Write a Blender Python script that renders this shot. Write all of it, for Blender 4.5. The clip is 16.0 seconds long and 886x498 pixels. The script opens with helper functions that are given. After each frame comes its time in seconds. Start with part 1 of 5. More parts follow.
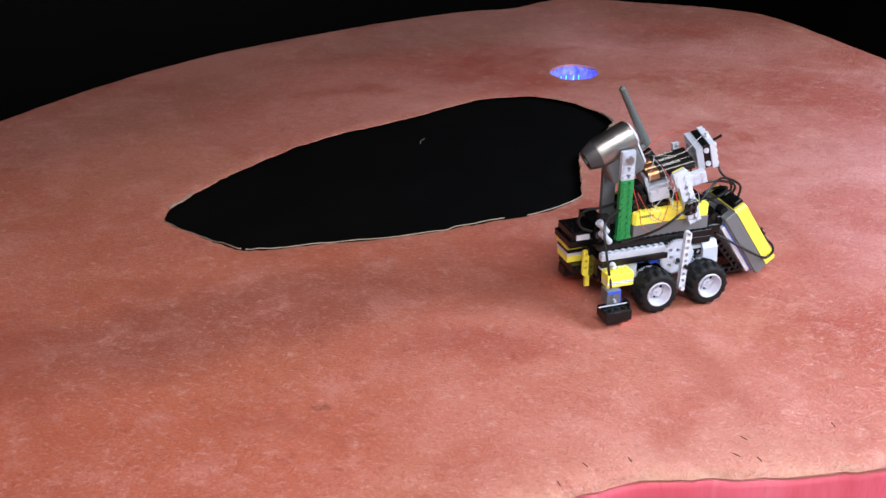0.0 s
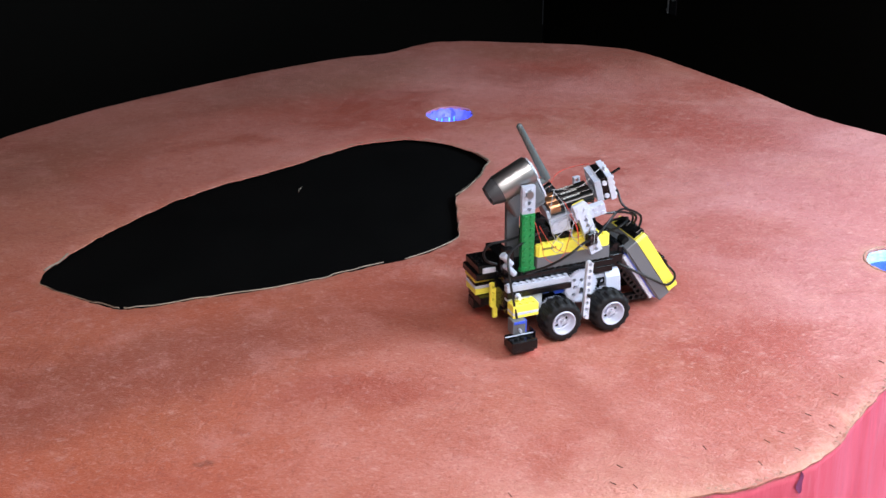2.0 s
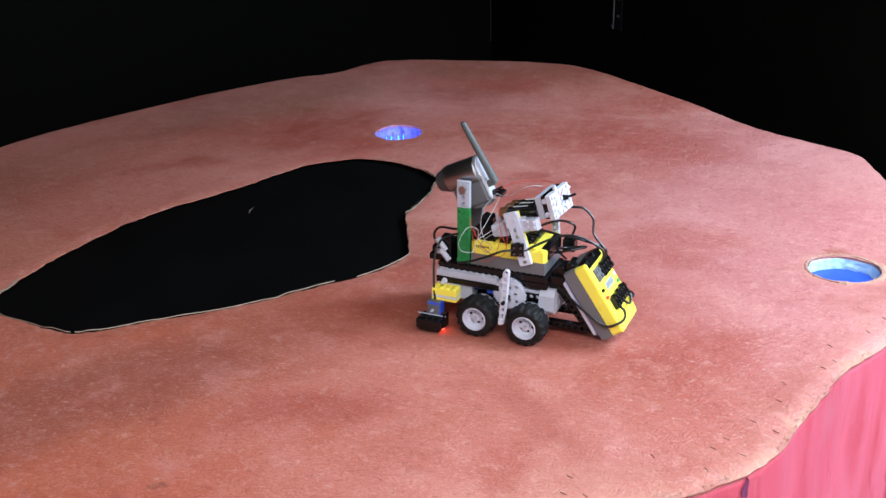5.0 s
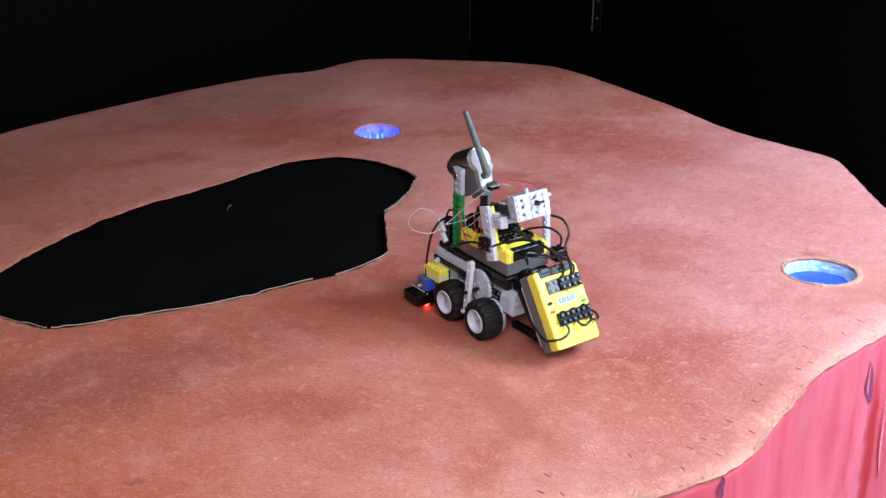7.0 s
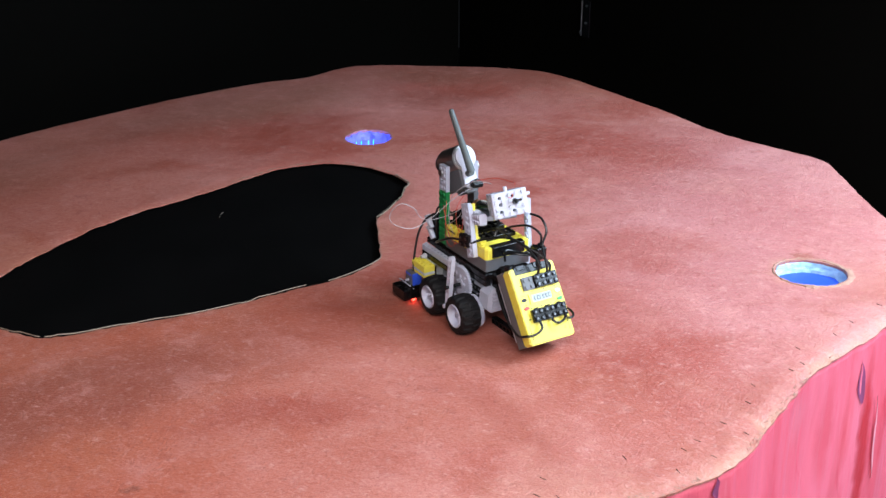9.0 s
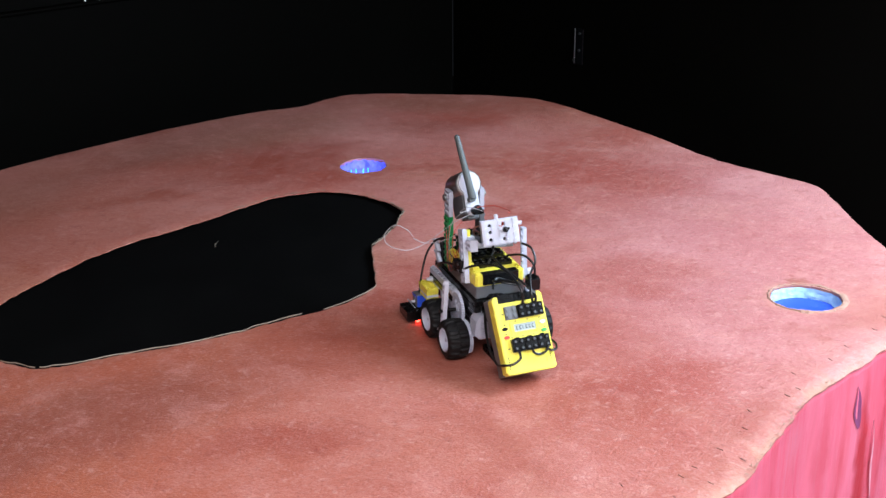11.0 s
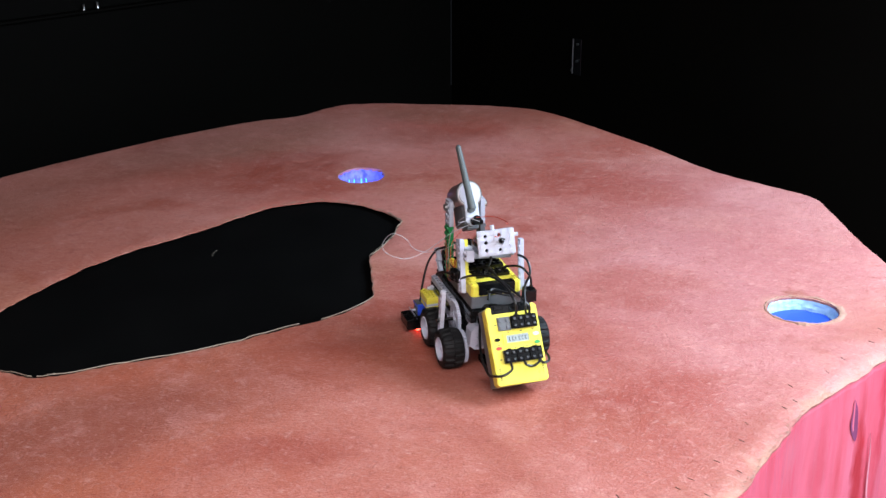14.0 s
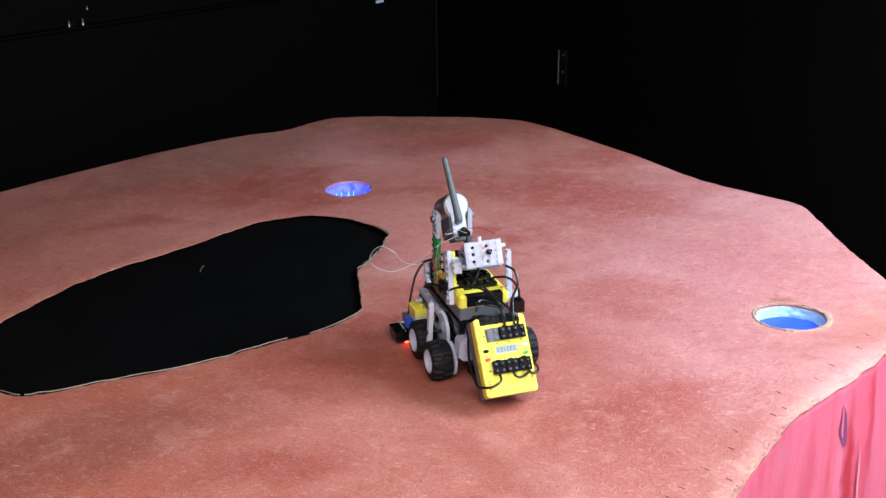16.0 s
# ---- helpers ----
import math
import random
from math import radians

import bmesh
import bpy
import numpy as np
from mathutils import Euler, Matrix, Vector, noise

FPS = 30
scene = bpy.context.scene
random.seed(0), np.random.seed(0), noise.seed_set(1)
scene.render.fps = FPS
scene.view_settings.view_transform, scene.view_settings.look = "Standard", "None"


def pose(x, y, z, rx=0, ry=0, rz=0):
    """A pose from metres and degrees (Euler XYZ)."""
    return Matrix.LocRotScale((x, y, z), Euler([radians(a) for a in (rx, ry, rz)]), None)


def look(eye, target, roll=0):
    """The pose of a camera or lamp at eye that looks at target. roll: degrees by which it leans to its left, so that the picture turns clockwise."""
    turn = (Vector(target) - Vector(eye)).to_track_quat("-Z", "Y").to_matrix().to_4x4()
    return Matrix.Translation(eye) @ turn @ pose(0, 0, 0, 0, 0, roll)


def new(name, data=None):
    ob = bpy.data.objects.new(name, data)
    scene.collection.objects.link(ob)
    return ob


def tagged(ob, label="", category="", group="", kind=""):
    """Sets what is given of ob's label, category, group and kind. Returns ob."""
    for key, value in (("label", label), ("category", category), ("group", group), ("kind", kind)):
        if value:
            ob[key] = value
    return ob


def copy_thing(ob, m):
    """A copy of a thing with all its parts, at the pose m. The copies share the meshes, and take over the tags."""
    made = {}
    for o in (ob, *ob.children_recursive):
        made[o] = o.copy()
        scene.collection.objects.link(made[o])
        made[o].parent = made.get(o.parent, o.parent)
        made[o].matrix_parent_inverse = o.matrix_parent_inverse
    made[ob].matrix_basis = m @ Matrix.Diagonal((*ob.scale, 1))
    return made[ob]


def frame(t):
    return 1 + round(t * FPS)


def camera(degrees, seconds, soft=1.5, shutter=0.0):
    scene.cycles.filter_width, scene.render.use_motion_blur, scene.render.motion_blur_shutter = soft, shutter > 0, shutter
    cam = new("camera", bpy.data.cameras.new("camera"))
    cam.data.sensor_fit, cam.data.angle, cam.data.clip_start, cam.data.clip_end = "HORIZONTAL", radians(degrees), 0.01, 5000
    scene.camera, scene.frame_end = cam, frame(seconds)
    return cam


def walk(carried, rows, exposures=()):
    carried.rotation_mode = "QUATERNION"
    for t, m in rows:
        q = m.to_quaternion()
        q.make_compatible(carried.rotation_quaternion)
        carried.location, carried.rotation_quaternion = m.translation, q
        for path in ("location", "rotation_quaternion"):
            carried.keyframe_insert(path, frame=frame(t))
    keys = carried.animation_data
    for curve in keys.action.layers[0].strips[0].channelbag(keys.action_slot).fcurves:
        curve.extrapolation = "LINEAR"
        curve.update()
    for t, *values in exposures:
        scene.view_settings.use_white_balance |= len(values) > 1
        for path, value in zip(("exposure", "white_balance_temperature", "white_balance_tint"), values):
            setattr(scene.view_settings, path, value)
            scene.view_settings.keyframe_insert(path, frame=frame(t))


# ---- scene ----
from mathutils import geometry

TOP = 0.72          # height of the table's surface over the floor
CAM_ROWS = [
    (0.0, -0.0277, 0.0240, 1.3864, 10.03, -26.47, 0.20),
    (0.5, -0.0230, 0.0188, 1.3938, 9.66, -26.04, -1.14),
    (1.0, -0.0143, 0.0105, 1.4032, 8.57, -25.57, -1.54),
    (1.5, -0.0070, 0.0151, 1.4083, 7.64, -25.16, -0.92),
    (2.0, 0.0013, 0.0139, 1.4021, 4.75, -24.67, -0.60),
    (2.5, 0.0030, 0.0128, 1.4043, 4.70, -24.98, -0.75),
    (3.0, 0.0052, 0.0121, 1.4057, 4.23, -25.28, -0.47),
    (3.5, 0.0041, 0.0094, 1.4078, 3.79, -24.49, 0.18),
    (4.0, 0.0051, 0.0074, 1.4083, 3.63, -24.22, -0.35),
    (4.5, 0.0099, 0.0005, 1.4105, 2.72, -23.96, -0.92),
    (7.0, 0.0055, -0.0035, 1.4082, 1.15, -23.89, 0.25),
    (7.5, 0.0049, -0.0044, 1.4083, 0.88, -23.96, 0.72),
    (8.0, 0.0047, -0.0061, 1.4080, 0.44, -23.80, 0.12),
    (8.5, 0.0042, -0.0069, 1.4073, 0.48, -23.64, -0.04),
    (9.0, 0.0020, -0.0071, 1.4088, 0.63, -23.61, -0.10),
    (9.2, 0.0023, -0.0077, 1.4098, 0.74, -23.68, -0.21),
    (11.5, 0.0028, -0.0085, 1.4110, 0.29, -22.14, -0.37),
    (12.0, -0.0003, -0.0087, 1.4126, -0.07, -22.27, 0.16),
    (12.5, -0.0009, -0.0067, 1.4117, 0.13, -22.26, -0.13),
    (13.0, 0.0005, -0.0058, 1.4102, 0.49, -22.21, -0.32),
    (13.5, 0.0014, -0.0064, 1.4114, 0.56, -22.26, -0.34),
    (14.0, 0.0020, -0.0092, 1.4136, 0.25, -21.91, -0.10),
    (14.5, 0.0021, -0.0116, 1.4142, -0.00, -21.47, 0.46),
    (15.0, 0.0039, -0.0110, 1.4135, -0.20, -21.49, -0.26),
    (15.5, 0.0041, -0.0110, 1.4133, -0.35, -21.45, -0.47),
    (16.0, 0.0046, -0.0099, 1.4138, -0.29, -21.34, -0.70),
]
cam = camera(40.5, 16.0, soft=1.5)
walk(cam, [(t, pose(x, y, z, 90 + p, 0, yaw) @ pose(0, 0, 0, 0, 0, roll)) for t, x, y, z, yaw, p, roll in CAM_ROWS],
     exposures=[(0.0, 0.06, 6850, 10), (2.0, 0.03, 6650, 10), (4.5, 0.02, 6500, 10), (16.0, 0.06, 6500, 10)])

# ---------------------------------------------------------------- light
# faint even background light, added as fill without a source
world = bpy.data.worlds.new("ambient_fill")
scene.world = world
world.use_nodes = True
world.node_tree.nodes["Background"].inputs[0].default_value = (0.55, 0.62, 0.75, 1)
world.node_tree.nodes["Background"].inputs[1].default_value = 0.012


def area_lamp(name, eye, target, sx, sy, power, colour):
    data = bpy.data.lights.new(name, "AREA")
    data.shape, data.size, data.size_y, data.energy, data.color = "RECTANGLE", sx, sy, power, colour
    ob = new(name, data)
    ob.matrix_world = look(eye, target)
    return ob


# unseen area lights added to light the table: two overhead, one right, one behind the camera
SIDE_LAMP, FRONT_LAMP = pose(1.27, 1.30, 1.735, 0, 0, -48), pose(0.15, -0.25, 2.1)
for at, sx, sy, power, colour in ((SIDE_LAMP, 1.1, 0.8, 73, (0.63, 0.80, 1.0)), (FRONT_LAMP, 1.3, 1.1, 53, (0.90, 0.86, 0.90))):
    panel_light = area_lamp("overhead_fill_light", (0, 0, 1), (0, 0, 0), sx, sy, power, colour)
    panel_light.matrix_world = at @ pose(0, 0, -0.02)
area_lamp("right_fill_light", (2.26, -0.25, 1.65), (0.6, 1.4, 0.9), 1.3, 1.2, 20, (0.80, 0.91, 1.0))
area_lamp("rear_fill_light", (0.1, -2.3, 1.2), (0.1, 1.2, 0.9), 1.0, 2.0, 11, (0.95, 0.90, 0.88))


# ---------------------------------------------------------------- materials
def material(name, colour, rough=0.5, metal=0.0, vary=0.0, scale=40.0, bump=0.0, bump_scale=200.0, emit=0.0, coat=0.0, second=None, spec=0.5):
    m = bpy.data.materials.new(name)
    m.use_nodes = True
    nt = m.node_tree
    p = nt.nodes["Principled BSDF"]
    p.inputs["Base Color"].default_value = (*colour, 1)
    p.inputs["Roughness"].default_value = rough
    p.inputs["Metallic"].default_value = metal
    p.inputs["Coat Weight"].default_value = coat
    p.inputs["Specular IOR Level"].default_value = spec
    if emit:
        p.inputs["Emission Color"].default_value = (*colour, 1)
        p.inputs["Emission Strength"].default_value = emit
    co = nt.nodes.new("ShaderNodeTexCoord")
    if vary:
        n = nt.nodes.new("ShaderNodeTexNoise")
        n.inputs["Scale"].default_value, n.inputs["Detail"].default_value = scale, 5
        nt.links.new(co.outputs["Object"], n.inputs["Vector"])
        mix = nt.nodes.new("ShaderNodeMix")
        mix.data_type = "RGBA"
        mix.inputs["A"].default_value = (*[c * (1 - vary) for c in colour], 1)
        mix.inputs["B"].default_value = (*(second or [min(1, c * (1 + vary)) for c in colour]), 1)
        nt.links.new(n.outputs["Fac"], mix.inputs["Factor"])
        nt.links.new(mix.outputs["Result"], p.inputs["Base Color"])
        r = nt.nodes.new("ShaderNodeMapRange")
        r.inputs["To Min"].default_value, r.inputs["To Max"].default_value = max(0, rough - 0.1), min(1, rough + 0.12)
        nt.links.new(n.outputs["Fac"], r.inputs["Value"])
        nt.links.new(r.outputs["Result"], p.inputs["Roughness"])
    if bump:
        n2 = nt.nodes.new("ShaderNodeTexNoise")
        n2.inputs["Scale"].default_value, n2.inputs["Detail"].default_value = bump_scale, 4
        nt.links.new(co.outputs["Object"], n2.inputs["Vector"])
        b = nt.nodes.new("ShaderNodeBump")
        b.inputs["Strength"].default_value, b.inputs["Distance"].default_value = bump, 0.001
        nt.links.new(n2.outputs["Fac"], b.inputs["Height"])
        nt.links.new(b.outputs["Normal"], p.inputs["Normal"])
    return m


def terrain_material():
    """Red-brown paint brushed over rough plaster, worn to a sandy tan along cut edges."""
    m = bpy.data.materials.new("painted_plaster")
    m.use_nodes = True
    nt = m.node_tree
    p = nt.nodes["Principled BSDF"]
    co = nt.nodes.new("ShaderNodeTexCoord")

    def noise_node(scale, detail=6.0, rough=0.6, distort=0.0, stretch=None):
        n = nt.nodes.new("ShaderNodeTexNoise")
        n.inputs["Scale"].default_value, n.inputs["Detail"].default_value = scale, detail
        n.inputs["Roughness"].default_value, n.inputs["Distortion"].default_value = rough, distort
        if stretch:
            mp = nt.nodes.new("ShaderNodeMapping")
            mp.inputs["Rotation"].default_value, mp.inputs["Scale"].default_value = (0, 0, stretch[0]), (1, stretch[1], 1)
            nt.links.new(co.outputs["Object"], mp.inputs["Vector"])
            nt.links.new(mp.outputs["Vector"], n.inputs["Vector"])
        else:
            nt.links.new(co.outputs["Object"], n.inputs["Vector"])
        return n.outputs["Fac"]

    def ramp(fac, lo, hi):
        r = nt.nodes.new("ShaderNodeMapRange")
        r.interpolation_type = "SMOOTHSTEP"
        r.inputs["From Min"].default_value, r.inputs["From Max"].default_value = lo, hi
        nt.links.new(fac, r.inputs["Value"])
        return r.outputs["Result"]

    def mixed(fac, a, b, amount=1.0):
        x = nt.nodes.new("ShaderNodeMix")
        x.data_type = "RGBA"
        if amount != 1.0:
            k = nt.nodes.new("ShaderNodeMath")
            k.operation = "MULTIPLY"
            k.inputs[1].default_value = amount
            nt.links.new(fac, k.inputs[0])
            fac = k.outputs[0]
        nt.links.new(fac, x.inputs["Factor"])
        for slot, v in (("A", a), ("B", b)):
            if isinstance(v, tuple):
                x.inputs[slot].default_value = (*v, 1)
            else:
                nt.links.new(v, x.inputs[slot])
        return x.outputs["Result"]

    base = mixed(ramp(noise_node(1.7, 4, 0.5, 0.4), 0.38, 0.64), (0.385, 0.094, 0.064), (0.52, 0.200, 0.168))
    base = mixed(ramp(noise_node(2.3, 5, 0.6, 0.4), 0.48, 0.66), base, (0.45, 0.19, 0.115), 0.5)
    base = mixed(ramp(noise_node(4.6, 7, 0.64, 0.5), 0.48, 0.66), base, (0.31, 0.054, 0.034), 0.72)
    base = mixed(ramp(noise_node(3.2, 6, 0.62, 0.3, (0.4, 1.3)), 0.52, 0.68), base, (0.60, 0.265, 0.225), 0.55)
    # stains, washes, a brown band and painted far-edge shade: centre, half lengths, turn, colour and strength
    swirl = nt.nodes.new("ShaderNodeTexNoise")
    swirl.inputs["Scale"].default_value, swirl.inputs["Detail"].default_value, swirl.inputs["Roughness"].default_value = 9, 6, 0.68
    nt.links.new(co.outputs["Object"], swirl.inputs["Vector"])
    bent = nt.nodes.new("ShaderNodeVectorMath")
    bent.operation = "MULTIPLY_ADD"
    bent.inputs[1].default_value = (0.16, 0.16, 0)
    nt.links.new(swirl.outputs["Color"], bent.inputs[0])
    nt.links.new(co.outputs["Object"], bent.inputs[2])
    # the last of these colours paints in the dimmer light along the far edges
    brown, russet, far_shade = (0.26, 0.070, 0.046), (0.33, 0.064, 0.044), (0.275, 0.108, 0.070)
    # the lilac wash at the right puts the cool light's sheen into the colour
    for x, y, a, b, turn, colour, strength in (
            (-0.62, 1.10, 0.75, 0.50, 10, (0.46, 0.118, 0.056), 0.6), (-0.75, 1.70, 0.50, 0.50, 0, (0.42, 0.122, 0.068), 0.45), (0.50, 1.68, 0.36, 0.62, -10, (0.46, 0.195, 0.205), 0.5), (0.492, 1.549, 0.024, 0.008, 0, brown, 0.8),
            (-0.46, 1.13, 0.36, 0.10, 34, brown, 0.72), (-0.19, 1.12, 0.12, 0.05, 10, russet, 0.55), (0.23, 1.22, 0.15, 0.06, 35, russet, 0.62), (0.26, 1.57, 0.14, 0.08, 20, russet, 0.58),
            (0.27, 2.02, 0.20, 0.11, -30, russet, 0.65), (0.10, 2.07, 0.05, 0.03, 0, russet, 0.5), (-0.04, 2.32, 0.14, 0.06, 5, brown, 0.35), (-0.29, 2.17, 0.12, 0.07, 20, russet, 0.4),
            (-0.312, 0.975, 0.012, 0.009, 30, (0.12, 0.04, 0.03), 0.55), (-0.42, 2.28, 0.36, 0.14, 40, far_shade, 0.6),
            (0.05, 2.50, 0.30, 0.10, -6, far_shade, 0.6), (-0.85, 1.75, 0.40, 0.14, 62, far_shade, 0.5)):
        mp = nt.nodes.new("ShaderNodeMapping")
        mp.vector_type = "TEXTURE"
        mp.inputs["Location"].default_value, mp.inputs["Rotation"].default_value, mp.inputs["Scale"].default_value = (x + 0.08, y + 0.08, 0), (0, 0, radians(turn)), (a, b, 1)
        nt.links.new(bent.outputs[0], mp.inputs["Vector"])
        far = nt.nodes.new("ShaderNodeVectorMath")
        far.operation = "LENGTH"
        nt.links.new(mp.outputs["Vector"], far.inputs[0])
        flip = nt.nodes.new("ShaderNodeMath")
        flip.operation = "SUBTRACT"
        flip.inputs[0].default_value = 1.25
        nt.links.new(far.outputs["Value"], flip.inputs[1])
        base = mixed(ramp(flip.outputs[0], 0.0, 0.9), base, colour, strength)
    base = mixed(ramp(noise_node(16, 8, 0.74, 0.4, (0.9, 1.12)), 0.48, 0.72), base, (0.60, 0.26, 0.215), 0.45)
    base = mixed(ramp(noise_node(52, 6, 0.74, 0.4, (0.9, 1.12)), 0.51, 0.73), base, (0.69, 0.37, 0.31), 0.36)
    base = mixed(ramp(noise_node(80, 4, 0.62, 0.2, (0.9, 1.6)), 0.59, 0.70), base, (0.70, 0.42, 0.37), 0.32)
    base = mixed(ramp(noise_node(34, 6, 0.74, 0.4, (-0.6, 1.15)), 0.54, 0.70), base, (0.28, 0.058, 0.042), 0.5)
    base = mixed(ramp(noise_node(190, 6, 0.72, 0.3, (0.6, 1.2)), 0.50, 0.70), base, (0.70, 0.41, 0.35), 0.34)
    base = mixed(ramp(noise_node(140, 5, 0.7), 0.52, 0.68), base, (0.25, 0.048, 0.034), 0.45)
    base = mixed(ramp(noise_node(1.9, 5, 0.62, 0.8, (0.5, 1.4)), 0.52, 0.68), base, (0.31, 0.068, 0.044), 0.55)
    base = mixed(ramp(noise_node(2.8, 6, 0.66, 0.6, (-0.3, 1.3)), 0.55, 0.72), base, (0.62, 0.30, 0.22), 0.3)
    base = mixed(ramp(noise_node(13, 4, 0.7), 0.67, 0.78), base, (0.19, 0.055, 0.042), 0.65)
    wear = nt.nodes.new("ShaderNodeAttribute")
    wear.attribute_name = "wear"
    add = nt.nodes.new("ShaderNodeMath")
    add.operation = "MULTIPLY_ADD"
    nt.links.new(noise_node(26, 8, 0.76, 0.4), add.inputs[0])
    add.inputs[1].default_value = 0.9
    nt.links.new(wear.outputs["Fac"], add.inputs[2])
    sand = mixed(ramp(noise_node(60, 5, 0.7), 0.4, 0.65), (0.43, 0.195, 0.12), (0.51, 0.28, 0.19))
    base = mixed(ramp(add.outputs[0], 0.66, 1.40), base, sand, 0.85)
    base = mixed(ramp(add.outputs[0], 1.40, 1.95), base, (0.60, 0.44, 0.33), 0.4)
    nt.links.new(base, p.inputs["Base Color"])
    p.inputs["Roughness"].default_value = 0.46
    p.inputs["Specular IOR Level"].default_value = 0.45
    height = nt.nodes.new("ShaderNodeMath")
    height.operation = "MULTIPLY_ADD"
    nt.links.new(noise_node(40, 8, 0.74, 0.15, (0.5, 1.25)), height.inputs[0])
    height.inputs[1].default_value = 2.0
    nt.links.new(noise_node(300, 2, 0.5), height.inputs[2])
    b = nt.nodes.new("ShaderNodeBump")
    b.inputs["Strength"].default_value, b.inputs["Distance"].default_value = 0.6, 0.0020
    nt.links.new(height.outputs[0], b.inputs["Height"])
    nt.links.new(b.outputs["Normal"], p.inputs["Normal"])
    return m


def apron_material():
    """Pink paint with darker red runs down the sheet."""
    m = material("pink_paint", (0.70, 0.105, 0.155), 0.4)
    nt = m.node_tree
    p = nt.nodes["Principled BSDF"]
    co = nt.nodes.new("ShaderNodeTexCoord")
    mp = nt.nodes.new("ShaderNodeMapping")
    mp.inputs["Scale"].default_value = (18, 18, 4.2)
    nt.links.new(co.outputs["Object"], mp.inputs["Vector"])
    last = None
    for scale, lo, hi, c in ((0.35, 0.42, 0.68, (0.82, 0.19, 0.27)), (0.55, 0.52, 0.72, (0.56, 0.030, 0.040)), (1.6, 0.62, 0.82, (0.84, 0.27, 0.34)), (2.6, 0.64, 0.78, (0.60, 0.04, 0.075))):
        n = nt.nodes.new("ShaderNodeTexNoise")
        n.inputs["Scale"].default_value, n.inputs["Detail"].default_value, n.inputs["Distortion"].default_value = scale, 7, 1.1
        nt.links.new(mp.outputs["Vector"], n.inputs["Vector"])
        r = nt.nodes.new("ShaderNodeMapRange")
        r.inputs["From Min"].default_value, r.inputs["From Max"].default_value, r.inputs["To Max"].default_value = lo, hi, 0.75
        nt.links.new(n.outputs["Fac"], r.inputs["Value"])
        x = nt.nodes.new("ShaderNodeMix")
        x.data_type = "RGBA"
        nt.links.new(r.outputs["Result"], x.inputs["Factor"])
        x.inputs["A"].default_value, x.inputs["B"].default_value = (0.70, 0.105, 0.155, 1), (*c, 1)
        if last:
            nt.links.new(last, x.inputs["A"])
        last = x.outputs["Result"]
    # broad blotches of brushed paint, and red runs down from the tears: centre and half lengths
    swirl = nt.nodes.new("ShaderNodeTexNoise")
    swirl.inputs["Scale"].default_value, swirl.inputs["Detail"].default_value = 26, 6
    nt.links.new(co.outputs["Object"], swirl.inputs["Vector"])
    bent = nt.nodes.new("ShaderNodeVectorMath")
    bent.operation = "MULTIPLY_ADD"
    bent.inputs[1].default_value = (0.03, 0.03, 0.05)
    nt.links.new(swirl.outputs["Color"], bent.inputs[0])
    nt.links.new(co.outputs["Object"], bent.inputs[2])
    for place, half, c, strength in (((0.528, 1.318, -0.19), (0.016, 0.016, 0.16), (0.46, 0.016, 0.022), 0.85), ((0.46, 1.25, -0.10), (0.020, 0.020, 0.09), (0.58, 0.05, 0.075), 0.5),
                                     ((0.36, 1.13, -0.16), (0.030, 0.030, 0.10), (0.60, 0.055, 0.09), 0.5), ((0.565, 1.355, -0.10), (0.010, 0.010, 0.12), (0.55, 0.03, 0.05), 0.6),
                                     ((0.41, 1.19, -0.05), (0.030, 0.030, 0.05), (0.74, 0.20, 0.26), 0.5)):
        tm = nt.nodes.new("ShaderNodeMapping")
        tm.vector_type = "TEXTURE"
        tm.inputs["Location"].default_value, tm.inputs["Scale"].default_value = Vector(place) + Vector((0.015, 0.015, 0.025)), half
        nt.links.new(bent.outputs[0], tm.inputs["Vector"])
        far = nt.nodes.new("ShaderNodeVectorMath")
        far.operation = "LENGTH"
        nt.links.new(tm.outputs["Vector"], far.inputs[0])
        r = nt.nodes.new("ShaderNodeMapRange")
        r.inputs["From Min"].default_value, r.inputs["From Max"].default_value, r.inputs["To Min"].default_value, r.inputs["To Max"].default_value = 0.55, 1.2, strength, 0
        nt.links.new(far.outputs["Value"], r.inputs["Value"])
        x = nt.nodes.new("ShaderNodeMix")
        x.data_type = "RGBA"
        nt.links.new(r.outputs["Result"], x.inputs["Factor"])
        nt.links.new(last, x.inputs["A"])
        x.inputs["B"].default_value = (*c, 1)
        last = x.outputs["Result"]
    nt.links.new(last, p.inputs["Base Color"])
    n = nt.nodes.new("ShaderNodeTexNoise")
    n.inputs["Scale"].default_value, n.inputs["Detail"].default_value = 3, 6
    nt.links.new(mp.outputs["Vector"], n.inputs["Vector"])
    b = nt.nodes.new("ShaderNodeBump")
    b.inputs["Strength"].default_value, b.inputs["Distance"].default_value = 0.75, 0.004
    nt.links.new(n.outputs["Fac"], b.inputs["Height"])
    nt.links.new(b.outputs["Normal"], p.inputs["Normal"])
    return m


TERRAIN, PINK = terrain_material(), apron_material()
WALL = material("black_wall_paint", (0.0016, 0.0013, 0.0008), 0.6, spec=0.05, vary=0.35, scale=2.5, bump=0.2, bump_scale=60)
FLOOR = material("dark_floor", (0.06, 0.06, 0.065), 0.6, vary=0.3, scale=8, bump=0.1)
PALE = material("pale_bounce_paint", (0.55, 0.55, 0.54), 0.8, vary=0.06, scale=3)
CLOTH = material("black_cloth", (0.0016, 0.0015, 0.0014), 0.8, spec=0.05, vary=0.4, scale=9, bump=0.3, bump_scale=900)
BLACK = material("black_plastic", (0.0048, 0.0048, 0.0052), 0.22, spec=0.34, vary=0.25, scale=90, bump=0.06)
